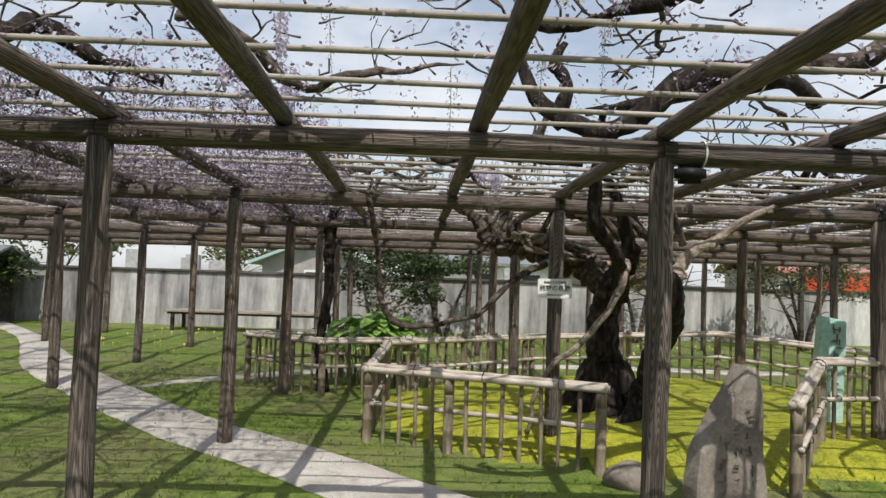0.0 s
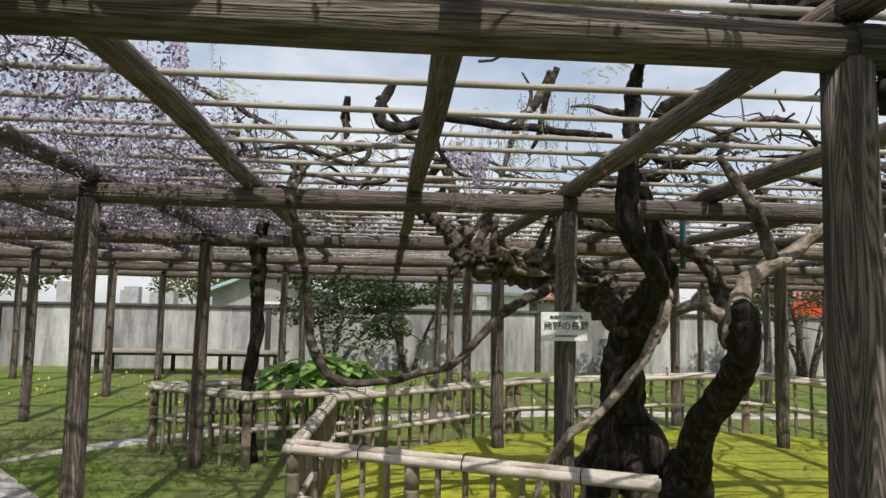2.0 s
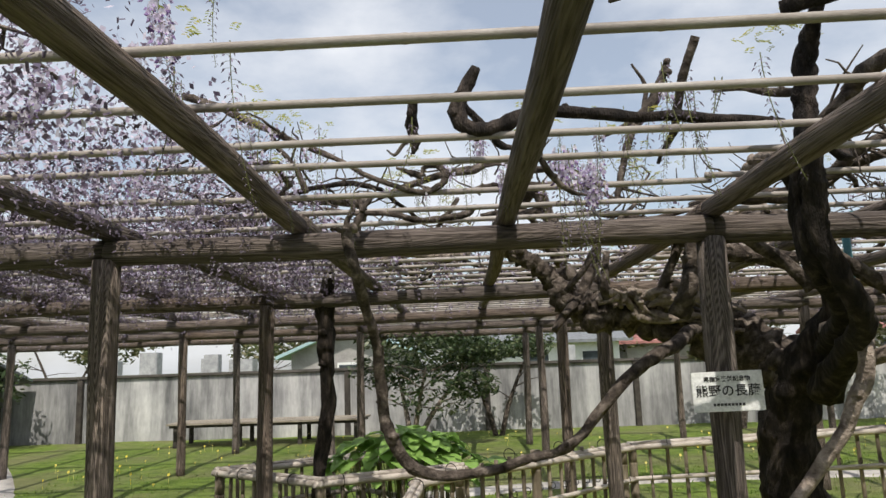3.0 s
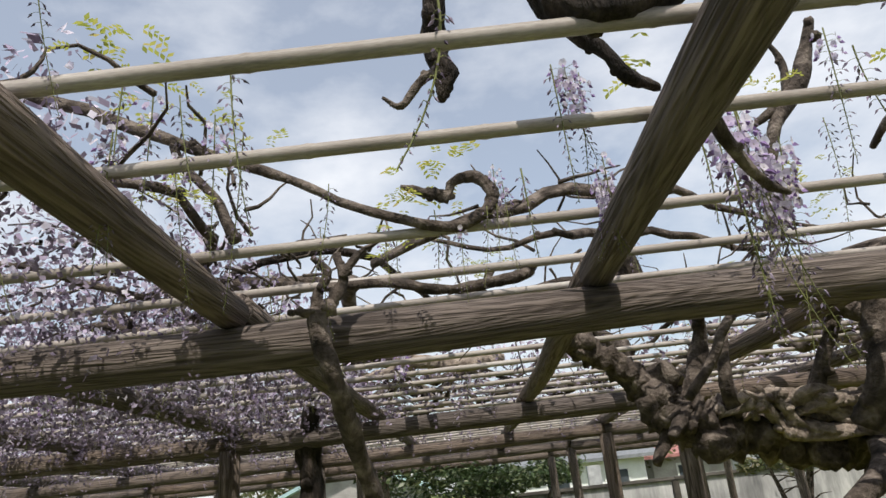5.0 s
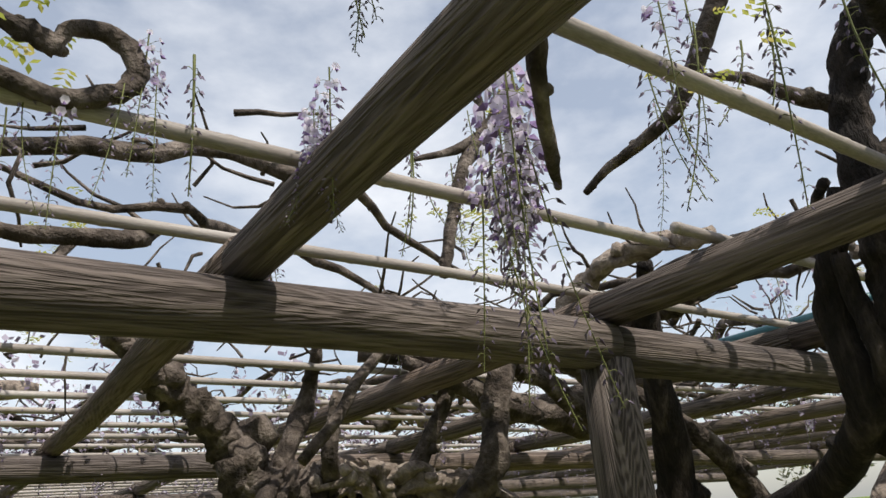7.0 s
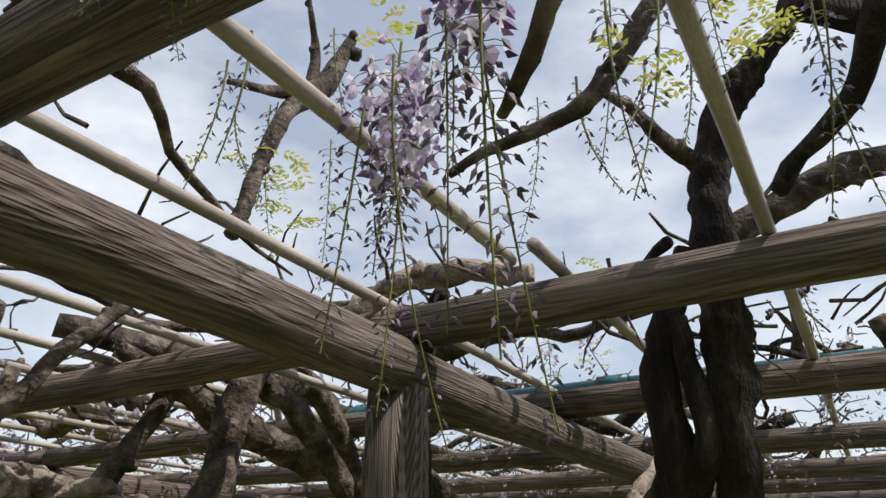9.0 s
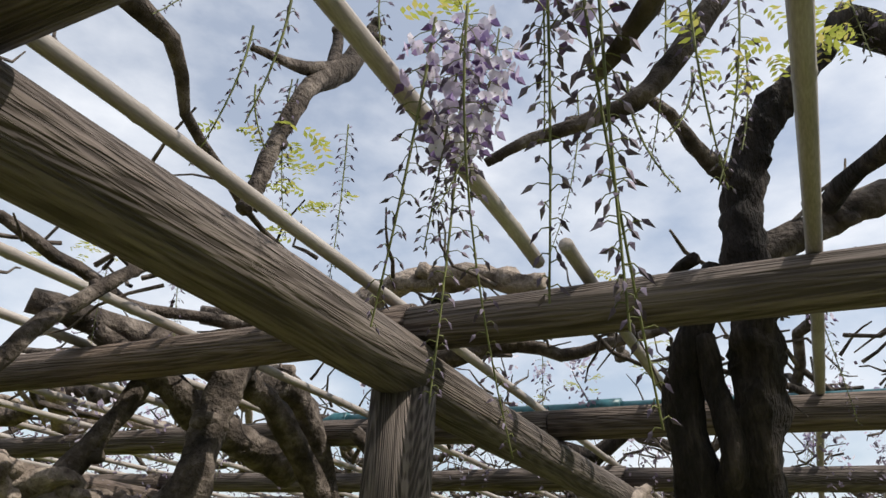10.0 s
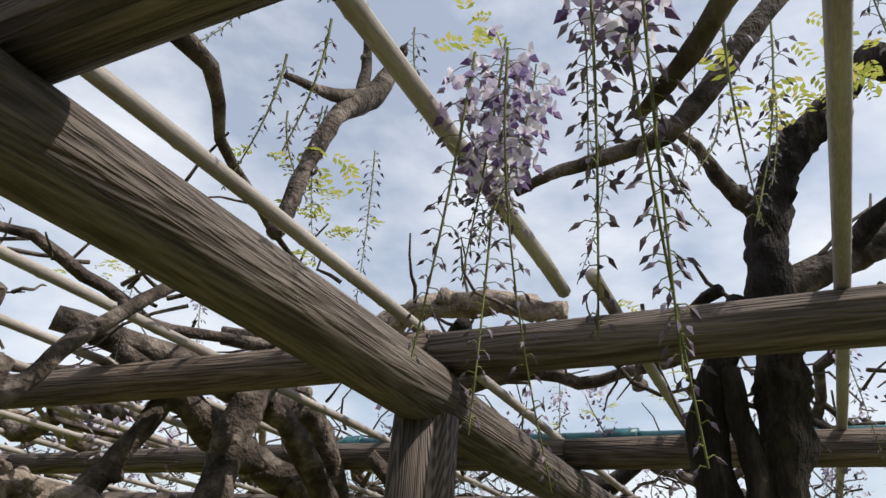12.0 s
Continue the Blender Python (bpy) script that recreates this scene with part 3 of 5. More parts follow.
limb("snaking_limb", ((0.42, 4.6, 2.98), (0.55, 4.6, 2.72), (0.80, 4.6, 2.58), (1.0, 4.6, 2.56), (1.2, 4.6, 2.68), (1.45, 4.6, 2.90), (1.75, 4.75, 3.0), (2.2, 4.9, 3.05), (2.7, 5.3, 3.0)), (0.035, 0.05, 0.06, 0.06, 0.065, 0.08, 0.085, 0.07, 0.05), M_TRUNK, 8, 0.3, 4.8, 12, "dark snaking limb above the poles")
limb("spur", ((0.66, 4.6, 2.64), (0.72, 4.58, 2.82), (0.64, 4.6, 2.98), (0.70, 4.6, 3.1)), (0.05, 0.04, 0.035, 0.02), M_TRUNK, 6, 0.4, 4.9, 9)
limb("branch", ((1.2, 6.12, 3.05), (1.5, 5.8, 3.05), (2.0, 5.3, 3.05), (2.3, 5.0, 3.05)), (0.035, 0.04, 0.05, 0.055), M_TRUNK, 6, 0.35, 5.8, 10)
limb("branch", ((1.38, 6.36, 2.62), (1.45, 6.21, 2.71), (1.45, 6.10, 2.75), (1.47, 5.9, 2.76), (1.6, 5.5, 2.72)), (0.035, 0.037, 0.035, 0.032, 0.02), M_VINE, 6, 0.35, 6.8, 10)
limb("branch", ((-0.01, 5.95, 2.80), (-0.07, 5.95, 2.68), (-0.06, 5.95, 2.58), (0.03, 5.95, 2.56), (0.23, 5.97, 2.63), (0.5, 6.0, 2.61), (0.8, 6.05, 2.60), (1.2, 6.2, 2.62)), (0.02, 0.03, 0.032, 0.03, 0.022, 0.02, 0.02, 0.02), M_TRUNK, 7, 0.45, 7.8, 9, "", 0.02)
limb("branch", ((-1.40, 6.7, 3.05), (-1.22, 6.7, 2.98), (-1.05, 6.7, 2.89), (-0.83, 6.7, 2.78), (-0.66, 6.7, 2.70), (-0.49, 6.7, 2.60), (-0.28, 6.7, 2.525), (-0.18, 6.7, 2.55), (-0.15, 6.7, 2.60), (-0.19, 6.7, 2.65), (-0.25, 6.7, 2.64), (-0.26, 6.71, 2.60)), (0.020, 0.019, 0.017, 0.015, 0.012, 0.012, 0.014, 0.016, 0.017, 0.016, 0.013, 0.008), M_VINE, 7, 0.35, 9.8, 8, "thin dark vine ending in a curl")
limb("spur", ((-0.26, 6.7, 2.60), (-0.32, 6.69, 2.62), (-0.38, 6.7, 2.645)), (0.018, 0.014, 0.006), M_VINE, 6, 0.6, 9.6, 8)
limb("spur", ((-0.97, 6.7, 2.84), (-0.94, 6.69, 2.77), (-0.85, 6.68, 2.66), (-0.80, 6.68, 2.54)), (0.013, 0.012, 0.012, 0.016), M_VINE, 6, 0.3, 9.9, 8)
limb("branch", ((-0.80, 7.15, 2.56), (-0.64, 7.12, 2.53), (-0.47, 7.1, 2.515), (-0.30, 7.1, 2.475), (-0.17, 7.1, 2.48), (-0.06, 7.12, 2.50), (0.0, 7.2, 2.56)), (0.012, 0.014, 0.016, 0.016, 0.017, 0.02, 0.01), M_VINE, 7, 0.35, 12.8, 8)
limb("spur", ((-0.25, 6.05, 2.74), (-0.26, 6.1, 2.64), (-0.25, 6.11, 2.58), (-0.26, 6.11, 2.53)), (0.018, 0.022, 0.020, 0.008), M_TRUNK, 6, 0.5, 13.9, 8)
limb("spur", ((-0.26, 6.11, 2.59), (-0.29, 6.11, 2.575), (-0.33, 6.11, 2.53), (-0.36, 6.11, 2.55)), (0.010, 0.008, 0.006, 0.003), M_VINE, 6, 0.5, 13.7, 7)
limb("branch", ((-0.10, 6.10, 2.76), (0.0, 6.15, 2.66), (0.04, 6.15, 2.62), (0.08, 6.16, 2.565), (0.14, 6.2, 2.56)), (0.014, 0.016, 0.013, 0.014, 0.008), M_TRUNK, 6, 0.4, 13.5, 8)
limb("spur", ((0.21, 6.2, 2.62), (0.26, 6.27, 2.50), (0.36, 6.37, 2.425), (0.45, 6.45, 2.42)), (0.017, 0.014, 0.012, 0.006), M_VINE, 6, 0.4, 14.9, 8)
limb("branch", ((0.74, 7.2, 2.56), (0.76, 7.2, 2.62), (0.79, 7.2, 2.75), (0.86, 7.2, 2.94), (0.99, 7.2, 3.12), (1.08, 7.2, 3.34)), (0.016, 0.017, 0.018, 0.024, 0.03, 0.014), M_VINE, 6, 0.4, 15.9, 8)
limb("spur", ((0.99, 7.2, 3.12), (0.85, 7.2, 2.99), (0.67, 7.2, 2.90)), (0.022, 0.016, 0.006), M_VINE, 6, 0.4, 16.9, 7)
limb("spur", ((0.93, 7.2, 3.05), (0.95, 7.22, 3.2), (0.88, 7.2, 3.32)), (0.018, 0.013, 0.006), M_VINE, 6, 0.5, 16.3, 7)
limb("branch", ((0.85, 6.75, 2.63), (0.85, 6.68, 2.655), (0.85, 6.58, 2.67), (0.85, 6.49, 2.69), (0.85, 6.42, 2.75), (0.86, 6.33, 2.88), (0.9, 6.25, 3.02)), (0.008, 0.011, 0.014, 0.017, 0.019, 0.02, 0.02), M_VINE, 6, 0.3, 17.9, 8)
limb("branch", ((1.36, 6.36, 2.80), (1.25, 6.42, 2.83), (1.15, 6.46, 2.87), (1.05, 6.52, 2.88)), (0.024, 0.018, 0.013, 0.006), M_VINE, 6, 0.4, 18.3, 8)
limb("stem", ((1.2, 7.8, 1.98), (1.24, 7.7, 2.12), (1.27, 7.7, 2.27), (1.31, 7.7, 2.41), (1.41, 7.7, 2.58), (1.45, 7.6, 2.68)), (0.06, 0.052, 0.046, 0.045, 0.04, 0.025), M_VINE, 7, 0.35, 18.9, 10)
limb("stem", ((2.3, 8.0, 2.2), (2.1, 8.0, 2.48), (1.95, 8.0, 2.58), (1.74, 8.0, 2.56), (1.4, 8.0, 2.56), (1.0, 8.2, 2.6)), (0.05, 0.05, 0.05, 0.055, 0.05, 0.035), M_VINE, 7, 0.35, 19.9, 10)
limb("stem", ((2.0, 7.8, 2.1), (1.89, 7.8, 2.24), (1.65, 7.8, 2.42), (1.49, 7.8, 2.48), (1.38, 7.75, 2.56)), (0.045, 0.042, 0.04, 0.035, 0.02), M_VINE, 7, 0.35, 20.9, 10)
limb("stem", ((2.0, 6.0, 1.95), (1.9, 6.0, 2.2), (1.82, 6.02, 2.35), (1.75, 6.08, 2.5)), (0.03, 0.035, 0.028, 0.02), M_VINE, 7, 0.4, 21.9, 8)
limb("branch", ((0.50, 7.6, 2.12), (0.61, 7.6, 2.24), (0.68, 7.6, 2.35), (0.83, 7.6, 2.52), (0.95, 7.6, 2.63)), (0.017, 0.018, 0.018, 0.016, 0.01), M_VINE, 6, 0.25, 22.9, 8)
limb("stem", ((1.15, 8.1, 2.55), (1.35, 8.0, 2.45), (1.51, 8.0, 2.39), (1.69, 8.0, 2.36), (2.02, 8.0, 2.3)), (0.03, 0.05, 0.055, 0.055, 0.06), M_VINE, 7, 0.4, 22.1, 10)
limb("branch", ((1.5, 7.60, 2.62), (1.5, 7.46, 2.68), (1.5, 7.31, 2.735), (1.5, 7.08, 2.73), (1.5, 6.86, 2.67)), (0.03, 0.036, 0.036, 0.034, 0.024), M_PALE, 9, 0.7, 23.9, 10, "pale knotted vine lying over the poles", 0.03)
# second, thinner trunk in the far enclosure
limb("far_stem", ((-1.45, 10.3, 0.0), (-1.5, 10.28, 0.7), (-1.42, 10.25, 1.3), (-1.40, 10.15, 1.9), (-1.38, 10.05, 2.3), (-1.25, 9.85, 2.7), (-0.9, 9.6, 2.75)), (0.09, 0.06, 0.065, 0.075, 0.085, 0.05, 0.02), M_TRUNK, 8, 0.45, 24.5, 12, "dark thin gnarled stem inside the small fence")

# vines roaming over the poles
rng = random.Random(21)


def open_sky(x, y):
    return -0.75 < x < 1.35 and 4.4 < y < 7.05


ENDS = []
count = 0
while count < 190:
    x, y = rng.uniform(-8.5, 9), rng.uniform(0.2, 17) if count > 90 else rng.uniform(2.0, 9)
    a = rng.random() * 6.28
    pts = [(x, y, 2.66)]
    r0 = rng.choice((0.012, 0.016, 0.022, 0.03, 0.045))
    n = rng.randint(5, 10)
    for i in range(n):
        a += rng.uniform(-0.9, 0.9)
        x += math.cos(a) * 0.32
        y += math.sin(a) * 0.32
        pts.append((x, y, 2.62 + r0 + rng.uniform(-0.06, 0.16)))
    if any(open_sky(px, py) for px, py, _ in pts):
        continue
    limb("vine", pts, (r0 * 0.7, r0 * 1.1, r0 * 0.8, r0 * 0.15), M_VINE if rng.random() < 0.8 else M_TRUNK, 4, 0.5, count * 1.7 + 30, 7, "", 0.05)
    ENDS += pts[::2]
    count += 1
# thick knotted vines over the bays round the trunk
for i in range(26):
    x, y = rng.uniform(-1.2, 4.2), rng.uniform(7.9, 11.5)
    a, r0 = rng.random() * 6.28, rng.choice((0.014, 0.02, 0.028, 0.04))
    pts = [(x, y, 2.60)]
    for k in range(rng.randint(4, 8)):
        a += rng.uniform(-1.0, 1.0)
        x, y = x + math.cos(a) * 0.26, max(7.75, y + math.sin(a) * 0.26)
        pts.append((x, y, 2.60 + r0 + rng.uniform(-0.10, 0.15)))
    limb("vine", pts, (r0 * 0.8, r0 * 1.1, r0 * 0.8, r0 * 0.2), M_VINE if i % 4 else M_PALE, 4, 0.6, i * 2.3 + 400, 7, "", 0.05)
# tangled bare twigs: too many to count
bm = bmesh.new()
for i in range(5200):
    if rng.random() < 0.6 and ENDS:
        x, y, z = rng.choice(ENDS)
        x, y = x + rng.gauss(0, 0.2), y + rng.gauss(0, 0.2)
    else:
        x, y, z = rng.uniform(-9, 9.5), rng.uniform(0.5, 18), 2.68
    if open_sky(x, y) and rng.random() < 0.93:
        continue
    a, l = rng.random() * 6.28, rng.uniform(0.12, 0.4)
    p = Vector((x, y, z))
    pts = [p]
    d = Vector((math.cos(a), math.sin(a), rng.uniform(-0.35, 0.9)))
    for k in range(4):
        d = (d + Vector((rng.gauss(0, 0.4), rng.gauss(0, 0.4), rng.gauss(0, 0.35)))).normalized()
        p = p + d * l / 4
        pts.append(p)
    tube(bm, pts, (0.007, 0.0025), 4, 0, 0, False)
tagged(part("twigs", bm, M_VINE), "fine tangled bare wisteria twigs over the trellis roof", "twigs", kind="stuff")


# ---- flower racemes ----
def petal_fan(bm, c, out, r, mat):
    up = Vector((0, 0, 1))
    s = out.cross(up)
    s = s.normalized() if s.length > 1e-3 else Vector((1, 0, 0))
    u = s.cross(out).normalized()
    mid = bm.verts.new(c - out * r * 0.25)
    ring = [bm.verts.new(c + (s * math.cos(k * 1.0472) + u * math.sin(k * 1.0472)) * r * (1.0 if k % 3 else 0.92)) for k in range(6)]
    for k in range(6):
        bm.faces.new((mid, ring[k], ring[(k + 1) % 6])).material_index = mat


def pod(bm, c, d, l, r, mat):
    d = d.normalized()
    s = d.orthogonal().normalized()
    u = d.cross(s)
    a, b = bm.verts.new(c - d * l * 0.35), bm.verts.new(c + d * l * 0.65)
    ring = [bm.verts.new(c + (s * math.cos(k * 2.094) + u * math.sin(k * 2.094)) * r) for k in range(3)]
    for k in range(3):
        bm.faces.new((a, ring[(k + 1) % 3], ring[k])).material_index = mat
        bm.faces.new((b, ring[k], ring[(k + 1) % 3])).material_index = mat


def raceme_meshes(seed, length, bloom, spread, step, size=1.0):
    """Stem, petals and buds of one hanging cluster, from the origin down."""
    rg = random.Random(seed)
    stem, petals, buds = bmesh.new(), bmesh.new(), bmesh.new()
    bx, by = rg.uniform(-0.04, 0.04), rg.uniform(-0.04, 0.04)
    axis = [Vector((bx * (k / 8) ** 2 * 2, by * (k / 8) ** 2 * 2, -length * k / 8)) for k in range(9)]
    tube(stem, axis, (0.0022, 0.0010), 4, 0, 0, False)
    s, ang = 0.02, rg.random() * 6
    while s < length:
        u = s / length
        ang += 2.4 + rg.uniform(-0.3, 0.3)
        k = min(int(u * 8), 7)
        base = axis[k].lerp(axis[k + 1], u * 8 - k)
        reach = spread * (1.05 - 0.75 * u) * rg.uniform(0.75, 1.15)
        out = Vector((math.cos(ang), math.sin(ang), rg.uniform(-0.5, 0.1))).normalized()
        tip = base + out * reach
        tube(stem, [base, base + out * reach * 0.6 + Vector((0, 0, 0.004)), tip], (0.0008, 0.0006), 3, 0, 0, False)
        if u < bloom:
            r = 0.0115 * size * rg.uniform(0.8, 1.15)
            face = (out + Vector((0, 0, rg.uniform(-0.1, 0.35)))).normalized()
            petal_fan(petals, tip, face, r, 0)
            pod(petals, tip + out * 0.004 - Vector((0, 0, r * 0.9)), out + Vector((0, 0, -0.6)), r * 1.5, r * 0.5, 1)
        else:
            l = 0.019 * (1.15 - 0.65 * u) * size
            pod(buds, tip, out + Vector((0, 0, rg.uniform(-1.6, -0.5))), l, l * 0.2, 0)
        s += step * rg.uniform(0.7, 1.3)
    return finish("stem", stem, M_STEM), finish("petals", petals, [M_PETAL, M_KEEL], False), finish("buds", buds, M_BUD, False)


KINDS = {
    "bloom": [raceme_meshes(i, 0.36 + 0.04 * i, 0.68, 0.042, 0.0046, 1.2) for i in range(3)],
    "half": [raceme_meshes(10 + i, 0.36 + 0.05 * i, 0.22, 0.034, 0.0072) for i in range(3)],
    "bud": [raceme_meshes(20 + i, 0.30 + 0.07 * i, 0.0, 0.028, 0.0085) for i in range(4)],
    "long": [raceme_meshes(30 + i, 0.52 + 0.05 * i, 0.30, 0.038, 0.0085, 1.3) for i in range(2)],
    "small": [raceme_meshes(40 + i, 0.16 + 0.03 * i, 0.0, 0.014, 0.006, 0.7) for i in range(3)],
}
TAGS = {
    "bloom": "hanging lilac wisteria flower cluster in full bloom",
    "half": "hanging wisteria cluster opening from lilac to dark buds",
    "bud": "sparse hanging wisteria cluster of dark violet buds",
    "long": "long trailing wisteria cluster with dark spaced buds",
    "small": "short young wisteria cluster of tiny closed buds",
}


def raceme(kind, x, y, z, i=0, turn=0.0, scale=1.0, tilt=0.0):
    stem, petals, buds = KINDS[kind][i % len(KINDS[kind])]
    top = new("wisteria_raceme", stem)
    top.matrix_basis = pose(x, y, z, tilt, tilt * 0.6, turn) @ Matrix.Scale(scale, 4)
    for n, me in (("flower_spray", petals), ("bud_spray", buds)):
        if len(me.polygons):
            tagged(part(n, me, None, top), kind="stuff")
    return tagged(top, TAGS[kind], "flower", "wisteria flower clusters")


for kind, x, y, z, i, s in (
        ("bloom", 0.50, 6.63, 2.64, 0, 0.95), ("bloom", 0.54, 6.60, 2.62, 1, 0.8), ("half", 0.47, 6.66, 2.60, 1, 1.05), ("half", 0.56, 6.66, 2.56, 2, 1.0), ("bud", 0.44, 6.60, 2.56, 3, 1.0),
        ("long", 0.36, 6.48, 2.66, 0, 1.0), ("long", 0.385, 6.455, 2.63, 1, 1.0), ("long", 0.34, 6.42, 2.62, 0, 1.0), ("half", 0.41, 6.50, 2.66, 0, 0.9),
        ("bud", 0.62, 6.36, 2.70, 0, 1.0), ("bud", 0.70, 6.30, 2.74, 1, 1.0), ("bud", 0.90, 6.42, 2.98, 1, 1.0), ("small", 0.98, 6.3, 2.86, 1, 1.3),
        ("small", 0.72, 7.22, 2.85, 0, 1.2), ("bud", 0.80, 7.2, 2.92, 2, 0.9), ("bud", 0.86, 7.24, 2.98, 0, 0.9), ("small", 0.66, 7.2, 2.95, 2, 1.4), ("bud", 1.02, 7.2, 2.95, 3, 0.9), ("small", 0.45, 7.1, 2.92, 2, 1.0),
        ("bloom", 0.13, 6.66, 2.60, 1, 0.55), ("bloom", 0.10, 6.62, 2.58, 2, 0.5), ("half", 0.11, 6.58, 2.62, 0, 0.7),
        ("half", -0.24, 6.70, 2.54, 0, 0.6), ("bud", -0.17, 6.68, 2.56, 1, 0.6), ("half", -0.12, 6.72, 2.64, 1, 0.62), ("small", -0.07, 6.7, 2.66, 1, 1.2), ("bud", -0.29, 6.72, 2.54, 0, 0.6), ("half", -0.14, 6.70, 2.68, 2, 0.6),
        ("bud", -0.75, 6.2, 2.66, 0, 0.8), ("half", -0.70, 6.25, 2.64, 1, 0.7), ("bud", -0.62, 6.1, 2.66, 2, 0.8), ("bud", -0.66, 6.3, 2.62, 3, 0.7), ("half", -0.8, 6.3, 2.6, 2, 0.7),
        ("bloom", -0.01, 6.26, 2.68, 0, 0.6), ("half", 0.02, 6.28, 2.66, 1, 0.6), ("bud", -0.04, 6.24, 2.66, 2, 0.7), ("small", -0.25, 5.95, 2.62, 2, 1.3),
        ("bud", 0.75, 6.0, 2.72, 1, 1.0), ("bud", 0.55, 6.1, 2.68, 2, 0.9), ("half", 0.48, 6.22, 2.66, 1, 0.7), ("bud", -0.55, 6.62, 2.64, 1, 0.7), ("half", -0.45, 6.9, 2.62, 0, 0.6), ("bud", -0.62, 6.85, 2.62, 2, 0.7), ("small", 0.9, 6.5, 2.8, 2, 1.3), ("bud", 1.0, 6.62, 2.86, 2, 0.8), ("small", 1.05, 6.4, 2.9, 0, 1.4), ("bud", 0.6, 6.85, 2.84, 0, 0.8), ("small", 0.5, 6.95, 2.8, 1, 1.3), ("bud", 0.82, 6.1, 2.74, 2, 1.0), ("half", 0.66, 5.9, 2.70, 1, 0.8), ("bud", 0.60, 5.75, 2.7, 0, 0.9), ("bud", 0.95, 5.8, 2.74, 3, 0.9)):
    raceme(kind, x, y, z, i, (x * 997 + y * 631) % 360, s, 3)
rng = random.Random(77)
made = 0
while made < 262:
    if rng.random() < 0.55:
        x, y = rng.uniform(-5.5, 0.2), rng.uniform(2.6, 9.5)
    else:
        x, y = rng.uniform(-4, 5.5), rng.uniform(2.4, 10)
    if open_sky(x, y) or (x > 1.2 and rng.random() < 0.45):
        continue
    if rng.random() < 0.6 and ENDS:
        px, py, pz = rng.choice(ENDS)
        if not (-5.5 < px < 5 and 2.4 < py < 10) or (px > 0.8 and rng.random() < 0.5):
            continue
        x, y = px + rng.gauss(0, 0.12), py + rng.gauss(0, 0.12)
        if open_sky(x, y):
            continue
    k = rng.choices(("bloom", "half", "bud", "small"), (0.16, 0.34, 0.36, 0.14))[0]
    raceme(k, x, y, rng.uniform(2.60, 2.82), rng.randrange(4), rng.uniform(0, 360), rng.uniform(0.6, 1.0), rng.uniform(-10, 10))
    made += 1

# the far mass of clusters, leaves and buds
v, f, fm = [], [], []
for n_clump in range(9800):
    x, y = (rng.uniform(-9.5, 9.5), rng.uniform(1.5, 19)) if n_clump < 6200 else (rng.uniform(-4.6, -0.95), rng.uniform(3.6, 11.5))
    if open_sky(x, y) or (-0.95 < x < 2.4 and 4.2 < y < 8.8) or (x > 1 and rng.random() < 0.4) or (-3 < x < 3 and y < 4.5 and rng.random() < 0.5):
        continue
    z0, l = rng.uniform(2.58, 2.9), rng.uniform(0.15, 0.42)
    for q in range(28):
        u = rng.random()
        w = 0.045 * (1.1 - 0.8 * u)
        c = Vector((x + rng.gauss(0, w * 0.7), y + rng.gauss(0, w * 0.7), z0 - l * u))
        s = (0.014 if y > 8 else 0.0105) * (1.25 - 0.6 * u)
        k = len(v)
        d1 = Vector((rng.uniform(-1, 1), rng.uniform(-1, 1), rng.uniform(-1, 1))) * s
        d2 = Vector((rng.uniform(-1, 1), rng.uniform(-1, 1), rng.uniform(-1, 1))) * s
        v += [c - d1, c + d2, c + d1, c - d2]
        f.append((k, k + 1, k + 2, k + 3))
        fm.append(0 if u < 0.45 and rng.random() < 0.6 else 1)
me = bpy.data.meshes.new("far_racemes")
me.from_pydata([tuple(p) for p in v], [], f)
me.materials.append(M_PETAL)
me.materials.append(M_BUD)
me.polygons.foreach_set("material_index", fm)
tagged(new("far_racemes", me), "countless pale lilac wisteria clusters under the far roof", "flowers", kind="stuff")


# young compound leaves
def leaf_sprig(bm, p, rg, size):
    a = rg.random() * 6.28
    d = Vector((math.cos(a), math.sin(a), rg.uniform(-0.2, 0.8))).normalized()
    side = d.cross(Vector((0, 0, 1))).normalized()
    n = 5
    for k in range(n):
        c = p + d * size * (k + 1) / n + Vector((0, 0, -0.03 * (k / n) ** 2))
        for sgn in (-1, 1):
            o = (side * sgn + d * 0.5 + Vector((0, 0, rg.uniform(-0.5, 0.1)))).normalized()
            l = size * 0.42
            wv = o.cross(Vector((0, 0, 1))).normalized() * l * 0.22
            q = [bm.verts.new(c), bm.verts.new(c + o * l * 0.5 + wv), bm.verts.new(c + o * l), bm.verts.new(c + o * l * 0.5 - wv)]
            bm.faces.new(q)


bm = bmesh.new()
spots = [(-0.36, 6.7, 2.64, 9), (-0.28, 6.7, 2.68, 5), (0.82, 7.2, 2.75, 10), (1.0, 7.3, 2.72, 8), (1.22, 6.15, 3.06, 8), (1.1, 6.2, 2.98, 5), (0.62, 6.75, 2.86, 5), (-0.85, 6.15, 2.74, 8), (-0.95, 6.6, 2.66, 8), (2.4, 6.7, 2.8, 8),
         (-0.45, 7.2, 2.7, 5), (0.75, 6.25, 2.66, 6), (0.2, 6.3, 2.7, 4)]
for _ in range(90):
    x, y = rng.uniform(-7, 7), rng.uniform(2.5, 14)
    if not open_sky(x, y):
        spots.append((x, y, rng.uniform(2.65, 3.0), rng.randint(4, 11)))
for x, y, z, n in spots:
    for _ in range(n + 4):
        leaf_sprig(bm, Vector((x + rng.gauss(0, 0.06), y + rng.gauss(0, 0.06), z + rng.gauss(0, 0.04))), rng, rng.uniform(0.03, 0.06))
